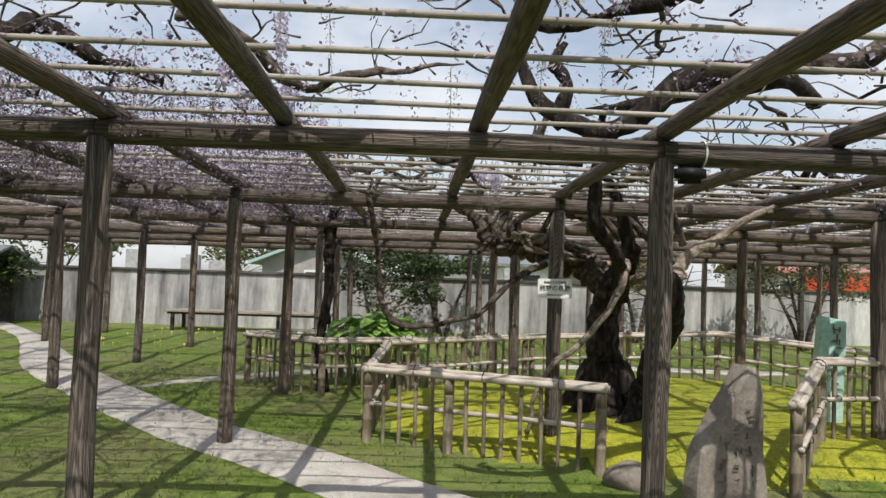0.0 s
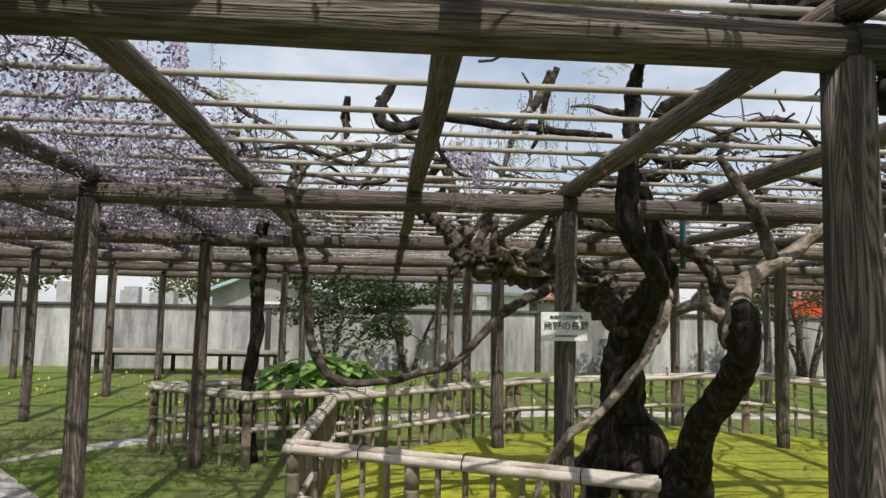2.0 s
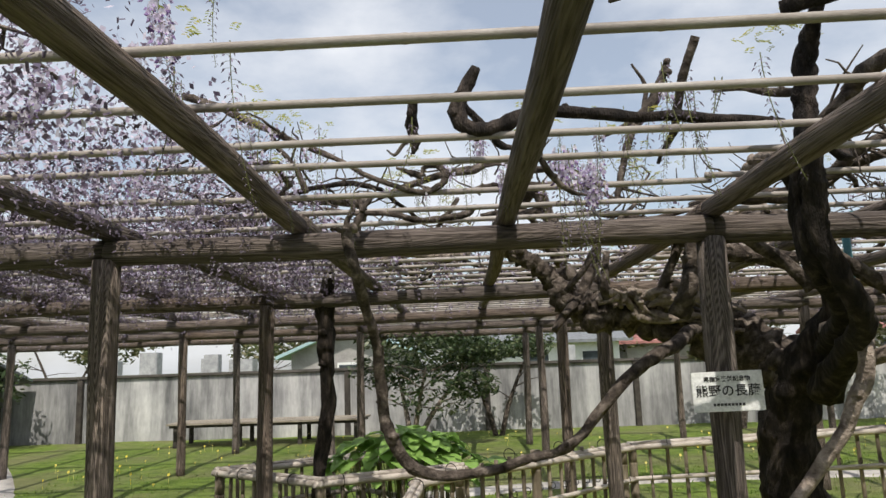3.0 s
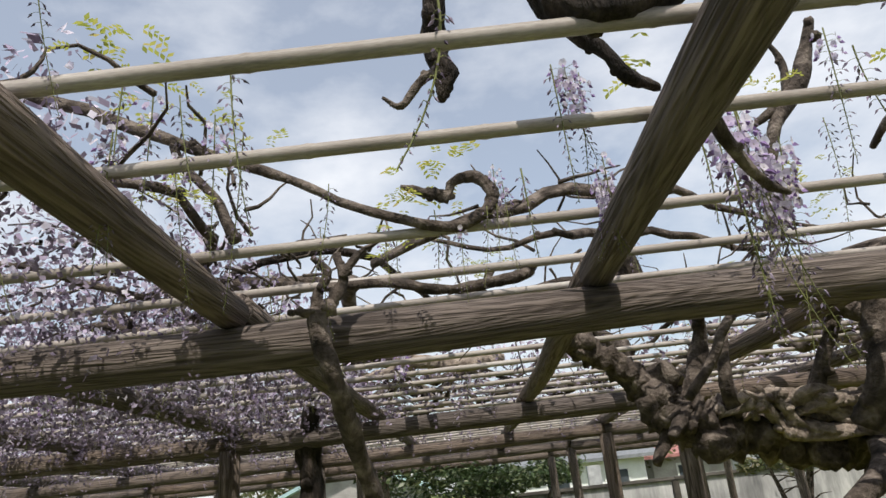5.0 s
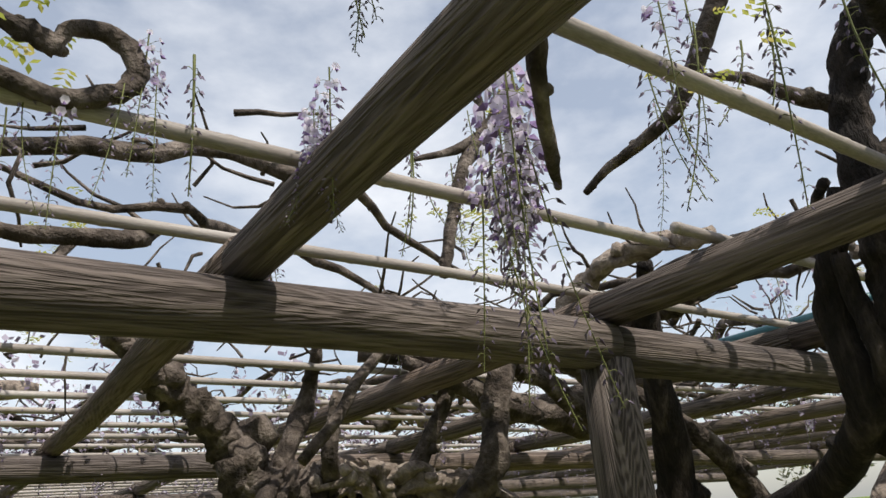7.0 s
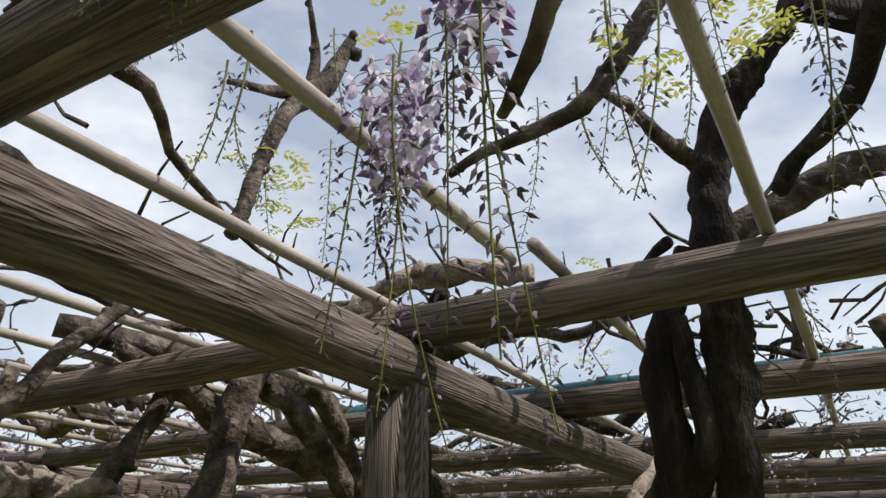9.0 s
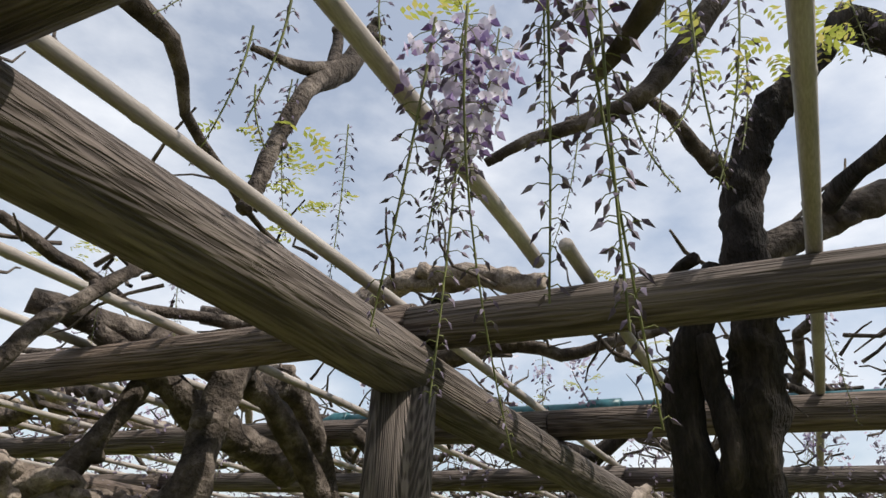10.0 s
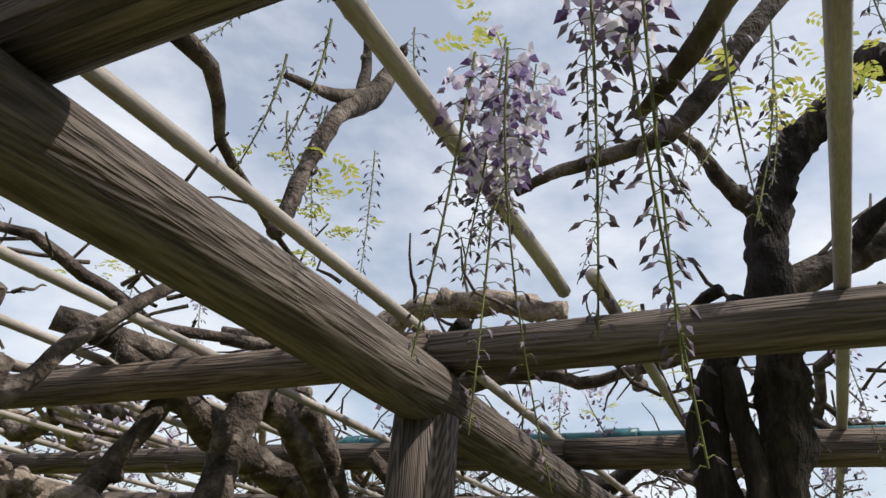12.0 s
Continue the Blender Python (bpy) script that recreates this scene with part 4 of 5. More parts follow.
tagged(part("young_leaves", bm, M_LEAF, smooth=False), "sprigs of fresh yellow-green wisteria leaves on the vines", "leaves", kind="stuff")


# ---- bamboo fences ----
def fence(name, pts, label, height=0.72, post_ends=True):
    root = empty(name, pts[0][0], pts[0][1], 0)
    inv = Vector((-pts[0][0], -pts[0][1], 0))
    tagged(root, label, "fence", "bamboo fences round the tree")
    rg = random.Random(int(abs(pts[0][0] * 100)) + 3)

    def L(name, a, b, r, mat, nodes=True, var=0, lab=""):
        return log(name, Vector(a) + inv, Vector(b) + inv, r, mat, root, 9, 0.004, var, nodes, lab)

    for i, (a, b) in enumerate(zip(pts, pts[1:])):
        a, b = Vector((*a, 0)), Vector((*b, 0))
        d = (b - a).normalized()
        nrm = Vector((-d.y, d.x, 0))
        za, zb = gz(a.x, a.y), gz(b.x, b.y)
        A, B = a + Vector((0, 0, za)), b + Vector((0, 0, zb))
        for sgn in (-1, 1):
            off = nrm * 0.030 * sgn
            L("top_rail", A - d * 0.06 + off + Vector((0, 0, height)), B + d * 0.06 + off + Vector((0, 0, height)), 0.031, M_BAMBOO, True, sgn)
        L("cap_rail", A - d * 0.05 + Vector((0, 0, height + 0.032)), B + d * 0.05 + Vector((0, 0, height + 0.032)), 0.026, M_BAMBOO, True, 5)
        L("lower_rail", A - d * 0.05 - nrm * 0.038 + Vector((0, 0, height * 0.53)), B + d * 0.05 - nrm * 0.038 + Vector((0, 0, height * 0.53)), 0.024, M_BAMBOO, True, 3)
        length = (b - a).length
        n = max(2, round(length / 0.185))
        for k in range(n + 1):
            p = a.lerp(b, k / n)
            z = gz(p.x, p.y)
            if k in (0, n) or (n > 12 and k % 8 == 0):
                if k == n and i < len(pts) - 2:
                    continue
                L("post", p + Vector((0, 0, z - 0.1)), p + Vector((0, 0, z + height + 0.005)), 0.048, M_STICK, True, k)
            else:
                lean = rg.uniform(-0.012, 0.012)
                L("baluster", p + d * lean + Vector((0, 0, z - 0.05)), p + Vector((0, 0, z + height - 0.01)), 0.017 + rg.random() * 0.004, M_STICK, True, k % 4)
            for zz, rr in ((height * 0.53, 0.03),):
                bm = bmesh.new()
                c = p - nrm * 0.038 + Vector((0, 0, z + zz)) + inv
                tube(bm, [c + nrm * rr * math.cos(t) + Vector((0, 0, rr * math.sin(t))) + d * 0.01 * math.sin(t / 2) for t in np.linspace(0, 6.283, 9)], 0.004, 4, 0, 0, False)
                part("tie", bm, M_CORD, root)
            if k % 4 == 2:
                bm = bmesh.new()
                c = p + Vector((0, 0, z + height + 0.01)) + inv
                tube(bm, [c + nrm * 0.068 * math.cos(t) + Vector((0, 0, 0.055 * math.sin(t))) for t in np.linspace(0, 6.283, 13)], 0.0045, 4, 0, 0, False)
                part("tie", bm, M_CORD, root)
    return root


fence("bamboo_fence", ((1.42, 6.27), (-0.62, 7.38), (-0.52, 9.45), (1.72, 11.73), (4.5, 11.1), (6.6, 10.3)), "grey weathered bamboo rail fence tied with black cord")
fence("bamboo_fence", ((2.84, 5.78), (3.65, 6.85), (5.2, 7.35), (7.2, 8.3)), "weathered bamboo fence with a thick pale end post")
fence("bamboo_fence", ((-0.2, 10.6), (-1.42, 9.95), (-2.6, 10.75), (-1.35, 11.75), (-0.2, 10.6)), "low bamboo fence enclosing a small planted plot")


# ---- stones and sign ----
def stone_slab():
    bm = bmesh.new()
    prof = ((-0.30, 0.0), (-0.31, 0.25), (-0.27, 0.52), (-0.15, 0.72), (0.0, 0.93), (0.10, 1.12), (0.18, 1.10), (0.25, 0.93), (0.26, 0.5), (0.29, 0.2), (0.27, 0.0))
    layers = []
    for yy, k in ((-0.10, 0.94), (-0.075, 1.0), (0.075, 1.0), (0.10, 0.93)):
        layers.append([bm.verts.new((x * k + 0.01 * noise.noise(Vector((x * 5, z * 5, yy * 9))), yy + 0.02 * noise.noise(Vector((x * 3, z * 3, 1))), max(z * (k if z > 0.5 else 1), 0) - 0.05)) for x, z in prof])
    for a, b in zip(layers, layers[1:]):
        for i in range(len(prof)):
            j = (i + 1) % len(prof)
            bm.faces.new((a[i], a[j], b[j], b[i]))
    bm.faces.new(layers[0][::-1])
    bm.faces.new(layers[-1])
    bmesh.ops.recalc_face_normals(bm, faces=bm.faces)
    bmesh.ops.triangulate(bm, faces=bm.faces)
    bmesh.ops.subdivide_edges(bm, edges=bm.edges, cuts=2, use_grid_fill=True)
    for q in bm.verts:
        q.co += Vector((0.3, 1, 0.3)) * 0.012 * noise.noise(q.co * 7)
    return bm


slab = part("inscribed_stone", stone_slab(), M_STONE, m=pose(2.12, 5.42, gz(2.12, 5.42), 0, 0, 14), smooth=False)
tagged(slab, "grey-brown upright natural stone slab with worn inscription", "stone")
rng = random.Random(8)
bm = bmesh.new()
for c, x in enumerate((0.12, 0.02, -0.10)):
    for k in range(5 - c):
        z = 0.72 - c * 0.1 - k * 0.13
        for _ in range(4):
            cx, cz = x + rng.uniform(-0.03, 0.03), z + rng.uniform(-0.04, 0.04)
            if rng.random() < 0.5:
                box(bm, cx - 0.022, cx + 0.022, -0.112, -0.10, cz - 0.003, cz + 0.003)
            else:
                box(bm, cx - 0.003, cx + 0.003, -0.112, -0.10, cz - 0.022, cz + 0.022)
part("inscription", bm, M_GROOVE, slab, "worn carved strokes", smooth=False)
bm = bmesh.new()
bmesh.ops.create_icosphere(bm, subdivisions=3, radius=0.2)
for q in bm.verts:
    q.co = Vector((q.co.x * 1.2, q.co.y * 0.8, q.co.z * 0.75)) * (1 + 0.3 * noise.noise(q.co * 6))
tagged(part("boulder", bm, M_STONE, m=pose(1.62, 5.95, 0.06)), "low rounded grey boulder beside the fence end", "stone")

bm = bmesh.new()
box(bm, -0.15, 0.15, -0.12, 0.12, -0.1, 1.12, 0.018)
bmesh.ops.subdivide_edges(bm, edges=bm.edges, cuts=3, use_grid_fill=True)
for q in bm.verts:
    k = 1 - 0.13 * max(q.co.z, 0)
    q.co.x = q.co.x * k + 0.010 * noise.noise(q.co * 6)
    q.co.y = q.co.y * k + 0.010 * noise.noise(q.co * 6 + Vector((4, 0, 0)))
    if q.co.z > 1.0:
        q.co.z += 0.03 * q.co.x / 0.15 * -0.6
pillar = part("stone_pillar", bm, M_BLUE, m=pose(4.34, 7.95, gz(4.34, 7.95), 0, 3, -18), smooth=False)
tagged(pillar, "pale blue-green tapered stone marker with engraved characters", "stone")
bm = bmesh.new()
for k in range(6):
    z = 0.98 - k * 0.145
    for _ in range(5):
        cx, cz = 0.03 + rng.uniform(-0.04, 0.04), z + rng.uniform(-0.05, 0.05)
        if rng.random() < 0.5:
            box(bm, cx - 0.03, cx + 0.03, -0.130, -0.095, cz - 0.005, cz + 0.005)
        else:
            box(bm, cx - 0.005, cx + 0.005, -0.130, -0.095, cz - 0.03, cz + 0.03)
part("engraving", bm, M_GROOVE, pillar, "dark engraved strokes", smooth=False)

sign = empty("name_board", 1.125, 6.905, 1.56)
sign.matrix_basis = pose(1.125, 6.905, 1.56, 0, -1, -9)
tagged(sign, "small white name board with black writing on a post", "sign")
bm = bmesh.new()
box(bm, -0.158, 0.158, -0.006, 0.006, -0.092, 0.092, 0.003)
part("board", bm, M_WHITE, sign, smooth=False)


def lettering(text, x, z, size, parent):
    cu = bpy.data.curves.new("lettering", 'FONT')
    cu.body, cu.size, cu.align_x, cu.align_y = text, size, 'CENTER', 'CENTER'
    cu.extrude, cu.offset = 0.0006, 0.0007
    cu.materials.append(M_INK)
    ob = new("lettering", cu)
    ob.parent = parent
    ob.matrix_basis = pose(x, -0.0075, z, 90, 0, 0)
    return ob


lettering("熊野の長藤", 0, 0.0, 0.058, sign)
lettering("県指定天然記念物", 0, 0.056, 0.026, sign)
bm = bmesh.new()
for k in range(9):
    box(bm, -0.07 + k * 0.016, -0.058 + k * 0.016, -0.008, -0.005, -0.066, -0.054)
part("small_print", bm, M_INK, sign, "unreadable small print", smooth=False)
bm = bmesh.new()
box(bm, -0.03, 0.03, 0.006, 0.05, -0.02, 0.02, 0.003)
part("bracket", bm, M_DARKWOOD, sign)

bm = bmesh.new()
box(bm, -0.085, 0.085, -0.06, 0.06, -0.11, 0.0, 0.03)
spk = part("speaker_box", bm, M_BLACK, m=pose(1.33, 4.17, BEAM_Z - BEAM_R + 0.01))
tagged(spk, "small black rounded box fixed under the log beam", "speaker")
bm = bmesh.new()
box(bm, -0.012, 0.012, -0.02, 0.02, -0.01, 0.03)
part("bracket", bm, M_BLACK, spk)

# teal water pipe under the poles
pipe = empty("water_pipe", 2.45, 8.14, 2.585)
tagged(pipe, "teal plastic water pipe with elbow hung under the poles", "pipe")
bm = bmesh.new()
tube(bm, [(0, 0, 0), (0, -6.5, -0.02)], 0.026, 12)
part("pipe", bm, M_TEAL, pipe)
bm = bmesh.new()
tube(bm, [(0, -0.07, 0), (0, 0.0, 0), (0, 0.035, -0.015), (0, 0.045, -0.05), (0, 0.045, -0.11)], 0.036, 12)
part("elbow", bm, M_TEAL, pipe)
bm = bmesh.new()
tube(bm, [(0, 0.045, -0.09), (0, 0.045, -0.55)], 0.026, 12)
part("drop_pipe", bm, M_TEAL, pipe)
for yy in (-1.2, -3.4):
    bm = bmesh.new()
    tube(bm, [(0, yy - 0.06, 0), (0, yy + 0.06, 0)], 0.034, 12)
    part("coupling", bm, M_TEAL, pipe)
for yy in (-0.3, -1.9, -4.5):
    bm = bmesh.new()
    tube(bm, [(0, yy, -0.03), (0, yy, 0.14)], 0.004, 5)
    part("hanger", bm, M_CORD, pipe)


# ---- planting ----
def leaf_cloud(name, centre, radii, n, size, mat, seed, parent=None, inv=Vector((0, 0, 0)), hollow=0.55):
    rg = random.Random(seed)
    v, f = [], []
    blobs = [(Vector((rg.uniform(-0.7, 0.7), rg.uniform(-0.7, 0.7), rg.uniform(-0.6, 0.7))), rg.uniform(0.22, 0.5)) for _ in range(11)]
    for _ in range(n):
        c, r = rg.choice(blobs)
        d = Vector((rg.gauss(0, 1), rg.gauss(0, 1), rg.gauss(0, 1))).normalized() * r * rg.uniform(hollow, 1.0)
        p = c + d
        p = Vector((centre[0] + p.x * radii[0], centre[1] + p.y * radii[1], centre[2] + p.z * radii[2])) + inv
        a = Vector((rg.gauss(0, 1), rg.gauss(0, 1), rg.gauss(0, 0.6))).normalized() * size * rg.uniform(0.6, 1.2)
        b = a.cross(Vector((rg.gauss(0, 1), rg.gauss(0, 1), rg.gauss(0, 1)))).normalized() * a.length * 0.4
        k = len(v)
        v += [p - a, p + b, p + a, p - b]
        f.append((k, k + 1, k + 2, k + 3))
    me = bpy.data.meshes.new(name)
    me.from_pydata([tuple(q) for q in v], [], f)
    me.materials.append(mat)
    return part(name, me, None, parent)


def small_tree(name, x, y, h, crown_r, mat, n, size, label, seed, stems=3, lean=0.0, bark=None):
    root = empty(name, x, y, gz(x, y))
    tagged(root, label, "tree")
    rg = random.Random(seed)
    for s in range(stems):
        a = s * 6.28 / stems + rg.random()
        ex, ey = math.cos(a) * crown_r[0] * 0.5 + lean, math.sin(a) * crown_r[1] * 0.5
        bm = bmesh.new()
        tube(bm, spline([(0.05 * math.cos(a), 0.05 * math.sin(a), -0.1), (ex * 0.3, ey * 0.3, h * 0.3), (ex * 0.6, ey * 0.6, h * 0.6), (ex, ey, h * 0.95)], 4), (0.07, 0.055, 0.045, 0.02), 8, 0.2, seed)
        part("trunk" if s == 0 else "limb", bm, bark or M_VINE, root)
        for q in range(6):
            u = rg.uniform(0.4, 0.95)
            bm = bmesh.new()
            p0 = Vector((ex * u, ey * u, h * u * 0.95))
            p1 = p0 + Vector((rg.uniform(-0.6, 0.6) * crown_r[0], rg.uniform(-0.6, 0.6) * crown_r[1], rg.uniform(0, 0.4) * crown_r[2]))
            tube(bm, [p0, (p0 + p1) / 2 + Vector((0, 0, 0.05)), p1], (0.02, 0.006), 5, 0, 0, False)
            part("twig", bm, bark or M_VINE, root)
    leaf_cloud("crown", (lean, 0, h), crown_r, n, size, mat, seed, root)
    return root


small_tree("camellia", -1.35, 19.5, 1.75, (2.2, 1.2, 1.15), M_CAMELLIA, 5200, 0.075, "dark-leaved camellia shrub standing before the plaster wall", 3, 3, 0.2, M_PALE)
small_tree("camellia", 0.6, 20.6, 1.9, (1.5, 0.8, 0.7), M_CAMELLIA, 2200, 0.075, "dark drooping evergreen shrub against the wall", 4, 2)
small_tree("olive_bush", 10.6, 19.6, 2.2, (2.4, 1.3, 1.2), M_BUSH, 5600, 0.07, "airy olive-green shrub with bare stems by the wall", 6, 4)
small_tree("olive_bush", 6.2, 20.5, 2.1, (1.3, 0.8, 0.7), M_BUSH, 1800, 0.07, "small reddish-green shrub against the wall", 7, 3)
small_tree("evergreen_tree", -13.5, 20.5, 2.6, (2.6, 2.0, 2.2), M_CAMELLIA, 6000, 0.10, "dark evergreen tree at the garden's edge", 8, 3)
for i, (x, y, h, r, mt) in enumerate(((-17, 33, 4.0, 3.5, M_BUSH), (-8.5, 37, 3.6, 3.0, M_BUSH), (-1.5, 36, 3.2, 2.6, M_CAMELLIA), (6, 38, 3.5, 3.0, M_BUSH), (13, 36, 3.0, 2.4, M_BUSH), (27, 34, 4.0, 3.4, M_LEAF), (-25, 30, 4.5, 4, M_CAMELLIA), (35, 25, 4.5, 4, M_BUSH))):
    small_tree("garden_tree", x, y, h, (r, r, r * 0.6), mt, 2600, 0.16, "leafy garden tree beyond the plaster wall", 40 + i, 2)

# broad-leaved clump in the small plot
clump = empty("hosta_clump", -0.75, 11.0, gz(-0.75, 11.0))
tagged(clump, "lush light green broad-leaved plants filling the small plot", "plant")
rng = random.Random(15)
for _ in range(130):
    a, rr = rng.random() * 6.28, rng.random() ** 0.6
    bx, by = math.cos(a) * rr * 0.85, math.sin(a) * rr * 0.35
    h = 0.98 - 0.35 * rr * rr + rng.uniform(-0.12, 0.08)
    l, w = rng.uniform(0.13, 0.22), rng.uniform(0.09, 0.14)
    o = Vector((math.cos(a + rng.uniform(-0.8, 0.8)), math.sin(a + rng.uniform(-0.8, 0.8)), 0))
    s = Vector((-o.y, o.x, 0))
    bm = bmesh.new()
    base = Vector((bx, by, h))
    prof = ((0.0, 0.15, 0.0), (0.3, 0.95, 0.05), (0.6, 1.0, 0.035), (0.85, 0.6, -0.01), (1.0, 0.05, -0.05))
    prev = None
    for u, ww, dz in prof:
        c = base + o * l * (u - 0.3) * 1.6 + Vector((0, 0, dz))
        row = [bm.verts.new(c - s * w * ww + Vector((0, 0, 0.02 * ww))), bm.verts.new(c), bm.verts.new(c + s * w * ww + Vector((0, 0, 0.02 * ww)))]
        if prev:
            bm.faces.new((prev[0], prev[1], row[1], row[0]))
            bm.faces.new((prev[1], prev[2], row[2], row[1]))
        prev = row
    part("leaf", bm, M_HOSTA, clump)
bm = bmesh.new()
for _ in range(60):
    a, rr = rng.random() * 6.28, rng.random() ** 0.6
    bx, by = math.cos(a) * rr * 0.75, math.sin(a) * rr * 0.3
    tube(bm, [(bx * 0.6, by * 0.6, -0.02), (bx, by, 0.75)], 0.006, 4, 0, 0, False)
part("stalks", bm, M_STEM, clump)

# ---- garden wall ----
for i, (x0, x1) in enumerate(((-40, -10.2), (-10.2, -3.2), (-3.2, 4.2), (4.2, 11.8), (11.8, 45))):
    bm = bmesh.new()
    box(bm, x0 + 0.002, x1 - 0.002, 22.0, 22.16, -0.2, 1.62, 0.004)
    w = part(f"wall_{i + 1}", bm, M_WALL, smooth=False)
    tagged(w, "grey plaster garden wall with shadow streaks in its colour and dark coping", "wall", kind="structure")
    bm = bmesh.new()
    box(bm, x0, x1, 21.93, 22.23, 1.62, 1.70, 0.015)
    part("coping", bm, M_CAP, w, smooth=False)
for x in (-10.2, -3.2, 0.4, 4.2, 11.8, 16.5):
    bm = bmesh.new()
    box(bm, x - 0.07, x + 0.07, 21.88, 21.99, -0.1, 1.61, 0.01)
    tagged(part("trim", bm, M_DARKWOOD, smooth=False), "dark timber upright on the plaster wall", "trim", kind="structure")
for nm, x0, x1, y0, y1 in (("wall_6", -40, -39.8, -20, 21.9), ("wall_7", 44.8, 45, -20, 21.9), ("wall_8", -40, 45, -20.2, -20)):
    bm = bmesh.new()
    box(bm, x0, x1, y0, y1, -0.2, 1.7)
    tagged(part(nm, bm, M_WALL, smooth=False), "plain plaster garden wall", "wall", kind="structure")

# long plank bench before the wall
bench = empty("plank_bench", -5.0, 20.6, gz(-5.0, 20.6))
tagged(bench, "long low weathered slatted bench platform by the wall", "bench")
for k in range(6):
    bm = bmesh.new()
    box(bm, -2.1, 2.5, -0.6 + k * 0.2, -0.43 + k * 0.2, 0.50, 0.545, 0.006)
    part("slat", bm, M_PLANK, bench, smooth=False)
for x in (-1.9, -0.4, 1.0, 2.3):
    for y in (-0.5, 0.45):
        bm = bmesh.new()
        box(bm, x - 0.045, x + 0.045, y - 0.045, y + 0.045, -0.05, 0.44, 0.006)
        part("leg", bm, M_DARKWOOD, bench, smooth=False)
for y in (-0.5, 0.45):
    bm = bmesh.new()
    box(bm, -2.05, 2.45, y - 0.03, y + 0.03, 0.44, 0.50, 0.004)
    part("apron", bm, M_DARKWOOD, bench, smooth=False)

# roofed shelter at the garden's corner
hut = empty("garden_shelter", -12.9, 20.2, 0)
tagged(hut, "small dark timber shelter with a shallow grey roof", "shelter")
for x in (-1.0, 1.0):
    for y in (-1.0, 1.0):
        bm = bmesh.new()
        box(bm, x - 0.07, x + 0.07, y - 0.07, y + 0.07, -0.05, 1.72, 0.01)
        part("post", bm, M_DARKWOOD, hut, smooth=False)
bm = bmesh.new()
box(bm, -1.0, 1.0, 0.95, 1.02, 0.02, 1.7)
part("back_panel", bm, M_DARKWOOD, hut, smooth=False)
for sgn in (-1, 1):
    bm = bmesh.new()
    q = [(-1.5, sgn * 1.6, 1.68), (1.5, sgn * 1.6, 1.68), (1.5, 0, 2.2), (-1.5, 0, 2.2)]
    top = [bm.verts.new(c) for c in q]
    bot = [bm.verts.new((c[0], c[1], c[2] - 0.07)) for c in q]
    bm.faces.new(top)
    bm.faces.new(bot[::-1])
    for i in range(4):
        bm.faces.new((top[i], bot[i], bot[(i + 1) % 4], top[(i + 1) % 4]))
    bmesh.ops.recalc_face_normals(bm, faces=bm.faces)
    part("roof", bm, M_ROOF, hut, smooth=False)


# ---- beyond the wall ----
def house(name, x, y, w, d, h, rise, wall, roof, label, n=3, gable_front=False):
    root = empty(name, x, y, 0)
    tagged(root, label, "house")
    bm = bmesh.new()
    box(bm, -w / 2, w / 2, -d / 2, d / 2, -0.1, h)
    if gable_front:
        for yy in (-d / 2, d / 2 - 0.1):
            t1 = [bm.verts.new(c) for c in ((-w / 2, yy, h), (w / 2, yy, h), (0, yy, h + rise))]
            t2 = [bm.verts.new(c) for c in ((-w / 2, yy + 0.1, h), (w / 2, yy + 0.1, h), (0, yy + 0.1, h + rise))]
            bm.faces.new(t1)
            bm.faces.new(t2[::-1])
    part("wall", bm, wall, root, smooth=False)
    for sgn in (-1, 1):
        bm = bmesh.new()
        if gable_front:
            q = [(sgn * (w / 2 + 0.5), -d / 2 - 0.5, h - 0.25), (sgn * (w / 2 + 0.5), d / 2 + 0.5, h - 0.25), (0, d / 2 + 0.5, h + rise), (0, -d / 2 - 0.5, h + rise)]
        else:
            q = [(-w / 2 - 0.5, sgn * (d / 2 + 0.5), h - 0.2), (w / 2 + 0.5, sgn * (d / 2 + 0.5), h - 0.2), (w / 2 + 0.5, 0, h + rise), (-w / 2 - 0.5, 0, h + rise)]
        top = [bm.verts.new((c[0], c[1], c[2] + 0.14)) for c in q]
        bot = [bm.verts.new((c[0], c[1], c[2] + 0.01)) for c in q]
        bm.faces.new(top)
        bm.faces.new(bot[::-1])
        for i in range(4):
            bm.faces.new((top[i], bot[i], bot[(i + 1) % 4], top[(i + 1) % 4]))
        bmesh.ops.recalc_face_normals(bm, faces=bm.faces)
        part("roof", bm, roof, root, smooth=False)
    for k in range(n):
        cx = -w / 2 + w * (k + 0.5) / n
        bm = bmesh.new()
        box(bm, cx - 0.5, cx + 0.5, -d / 2 - 0.05, -d / 2 - 0.003, h * 0.45, h * 0.82)
        win = part("window", bm, M_WHITE, root, smooth=False)
        bm = bmesh.new()
        box(bm, cx - 0.43, cx + 0.43, -d / 2 - 0.07, -d / 2 - 0.054, h * 0.49, h * 0.78)
        part("pane", bm, M_GLASS, win, smooth=False)
    return root


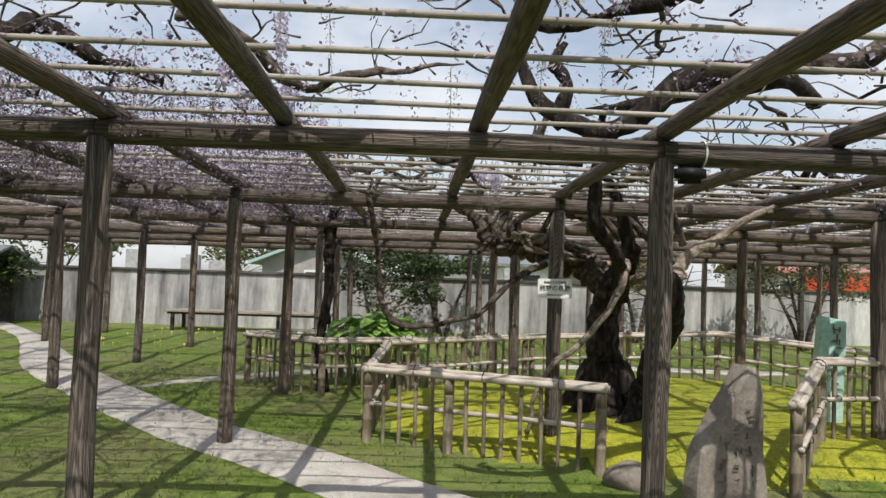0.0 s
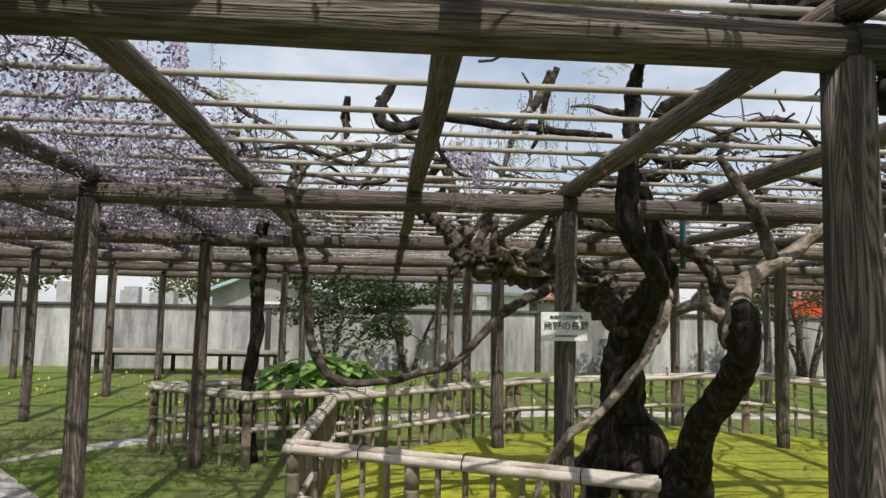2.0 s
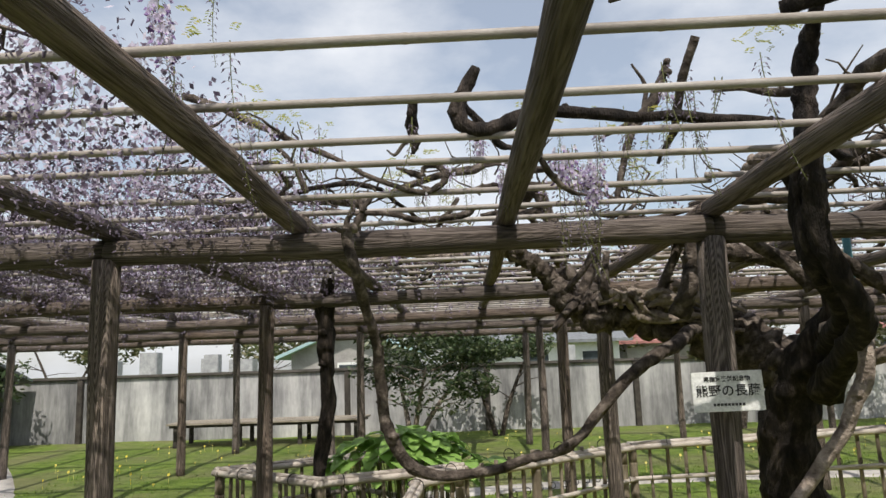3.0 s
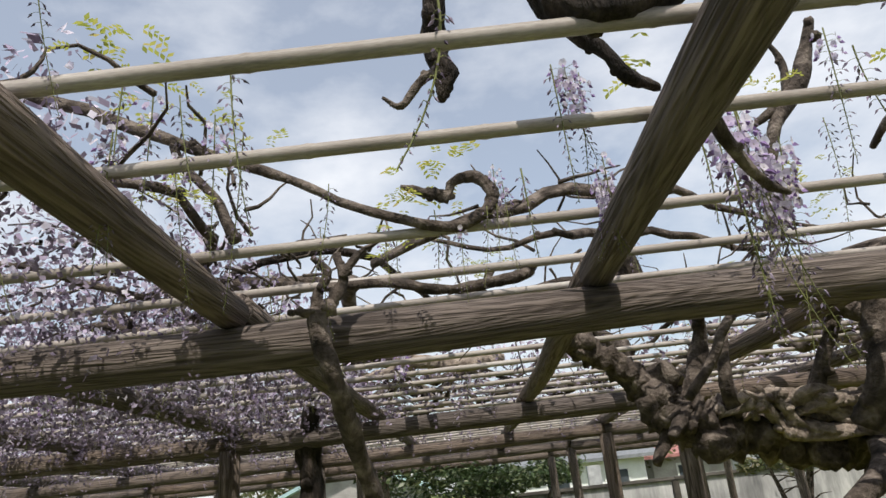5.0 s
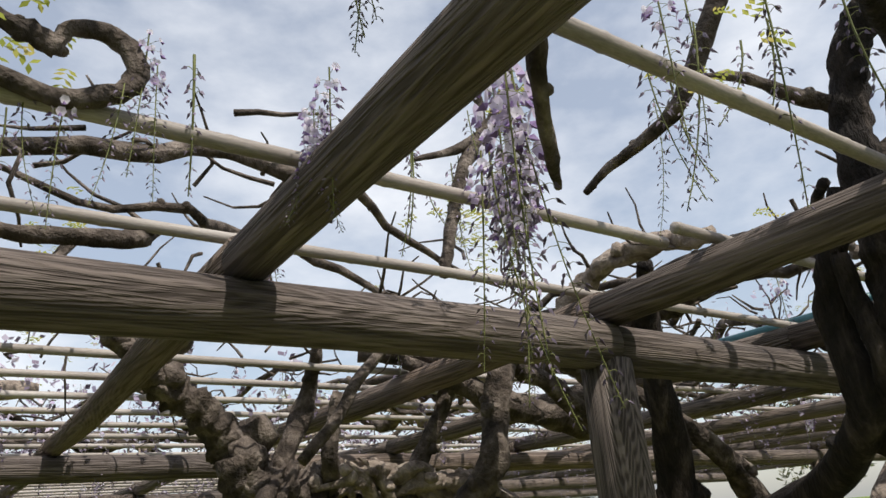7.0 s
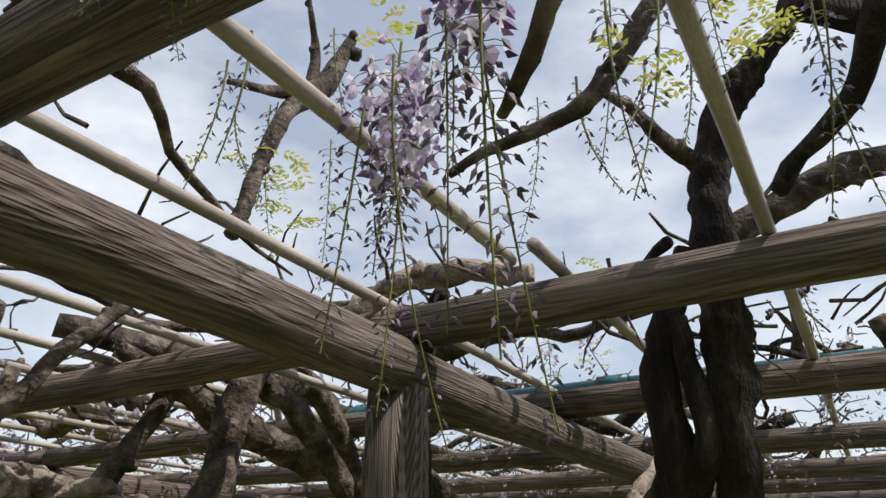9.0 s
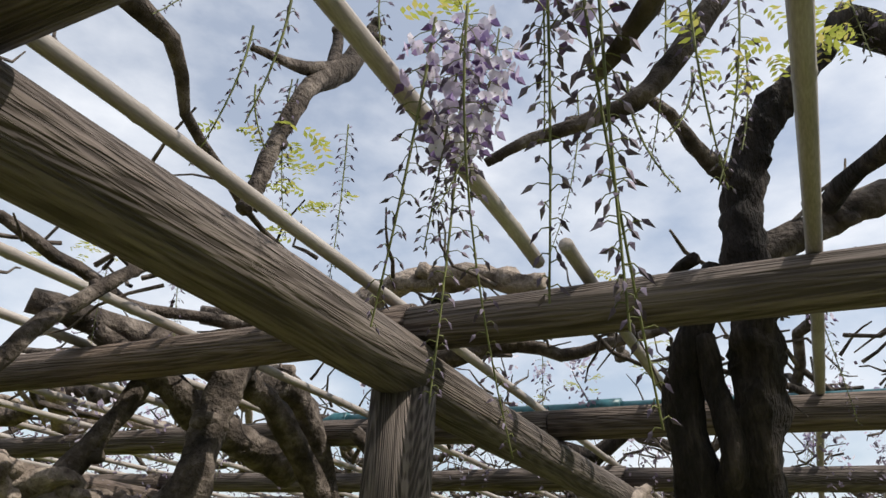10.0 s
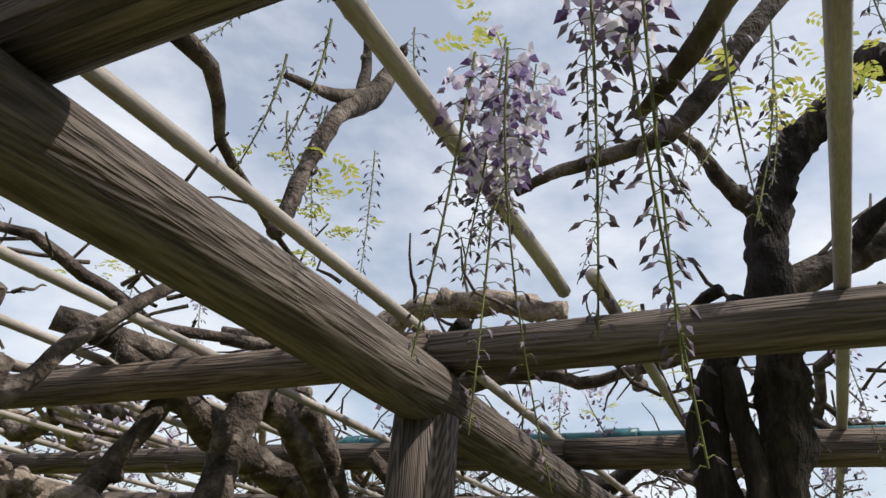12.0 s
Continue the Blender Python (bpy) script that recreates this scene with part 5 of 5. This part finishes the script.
house("house", -4.6, 33.5, 4.6, 5, 2.3, 0.9, M_HOUSE, M_TEALROOF, "grey plaster house with a pale teal gable roof", 1, True)
house("house", 3.0, 37, 7, 5, 2.6, 0.7, M_WHITE, M_ROOF, "white low house with a grey tiled roof", 3)
house("house", 10.5, 40, 6, 5, 2.5, 0.7, M_HOUSE, M_PINKROOF, "low house with a faded red roof", 2)
house("house", 22.5, 39, 9, 5, 2.8, 1.0, M_HOUSE, M_PINKROOF, "broad house with a faded red tiled roof", 4)
house("house", 31, 36, 7, 5, 2.8, 1.0, M_WHITE, M_ROOF, "pale house with a grey tiled roof", 3)

red = empty("shrine_fence", 19.8, 30, 0)
tagged(red, "bright vermilion painted shrine screen behind the wall", "fence")
for k, (x0, x1, z1, mt) in enumerate(((-3.4, -1.9, 2.35, M_RED), (-1.85, -0.2, 2.55, M_RED), (0.35, 2.4, 2.5, M_ORANGE), (2.45, 3.9, 2.5, M_RED))):
    bm = bmesh.new()
    box(bm, x0, x1, -0.05, 0.05, -0.05, z1)
    part("panel", bm, mt, red, smooth=False)
for x in (-3.5, -1.87, -0.1, 0.3, 2.42, 4.0):
    bm = bmesh.new()
    box(bm, x - 0.09, x + 0.09, -0.12, 0.12, -0.05, 2.75)
    part("upright", bm, M_DARKWOOD, red, smooth=False)
bm = bmesh.new()
box(bm, -3.8, 4.3, -0.3, 0.3, 2.75, 2.86)
part("cap", bm, M_ROOF, red, smooth=False)


def gravestone(x, y, w, h, label):
    root = empty("gravestone", x, y, 0)
    tagged(root, label, "gravestone", "gravestones behind the wall")
    for nm, a, z0, z1 in (("base", w * 0.95, -0.05, 0.5), ("plinth", w * 0.72, 0.5, 1.1), ("shaft", w / 2, 1.1, h)):
        bm = bmesh.new()
        box(bm, -a, a, -a * 0.8, a * 0.8, z0, z1, 0.02)
        part(nm, bm, M_GRANITE, root, smooth=False)


for x, y, w, h in ((-11.3, 28.5, 0.62, 2.45), (-8.9, 28.0, 0.5, 2.3), (-7.7, 27.6, 0.8, 2.1), (-9.6, 29.5, 0.45, 2.2), (-12.9, 29, 0.5, 2.2), (3.4, 28, 0.4, 2.2), (8.2, 28.5, 0.6, 2.3), (24.0, 28, 0.4, 2.2)):
    gravestone(x, y, w, h, "square grey granite gravestone rising above the wall")
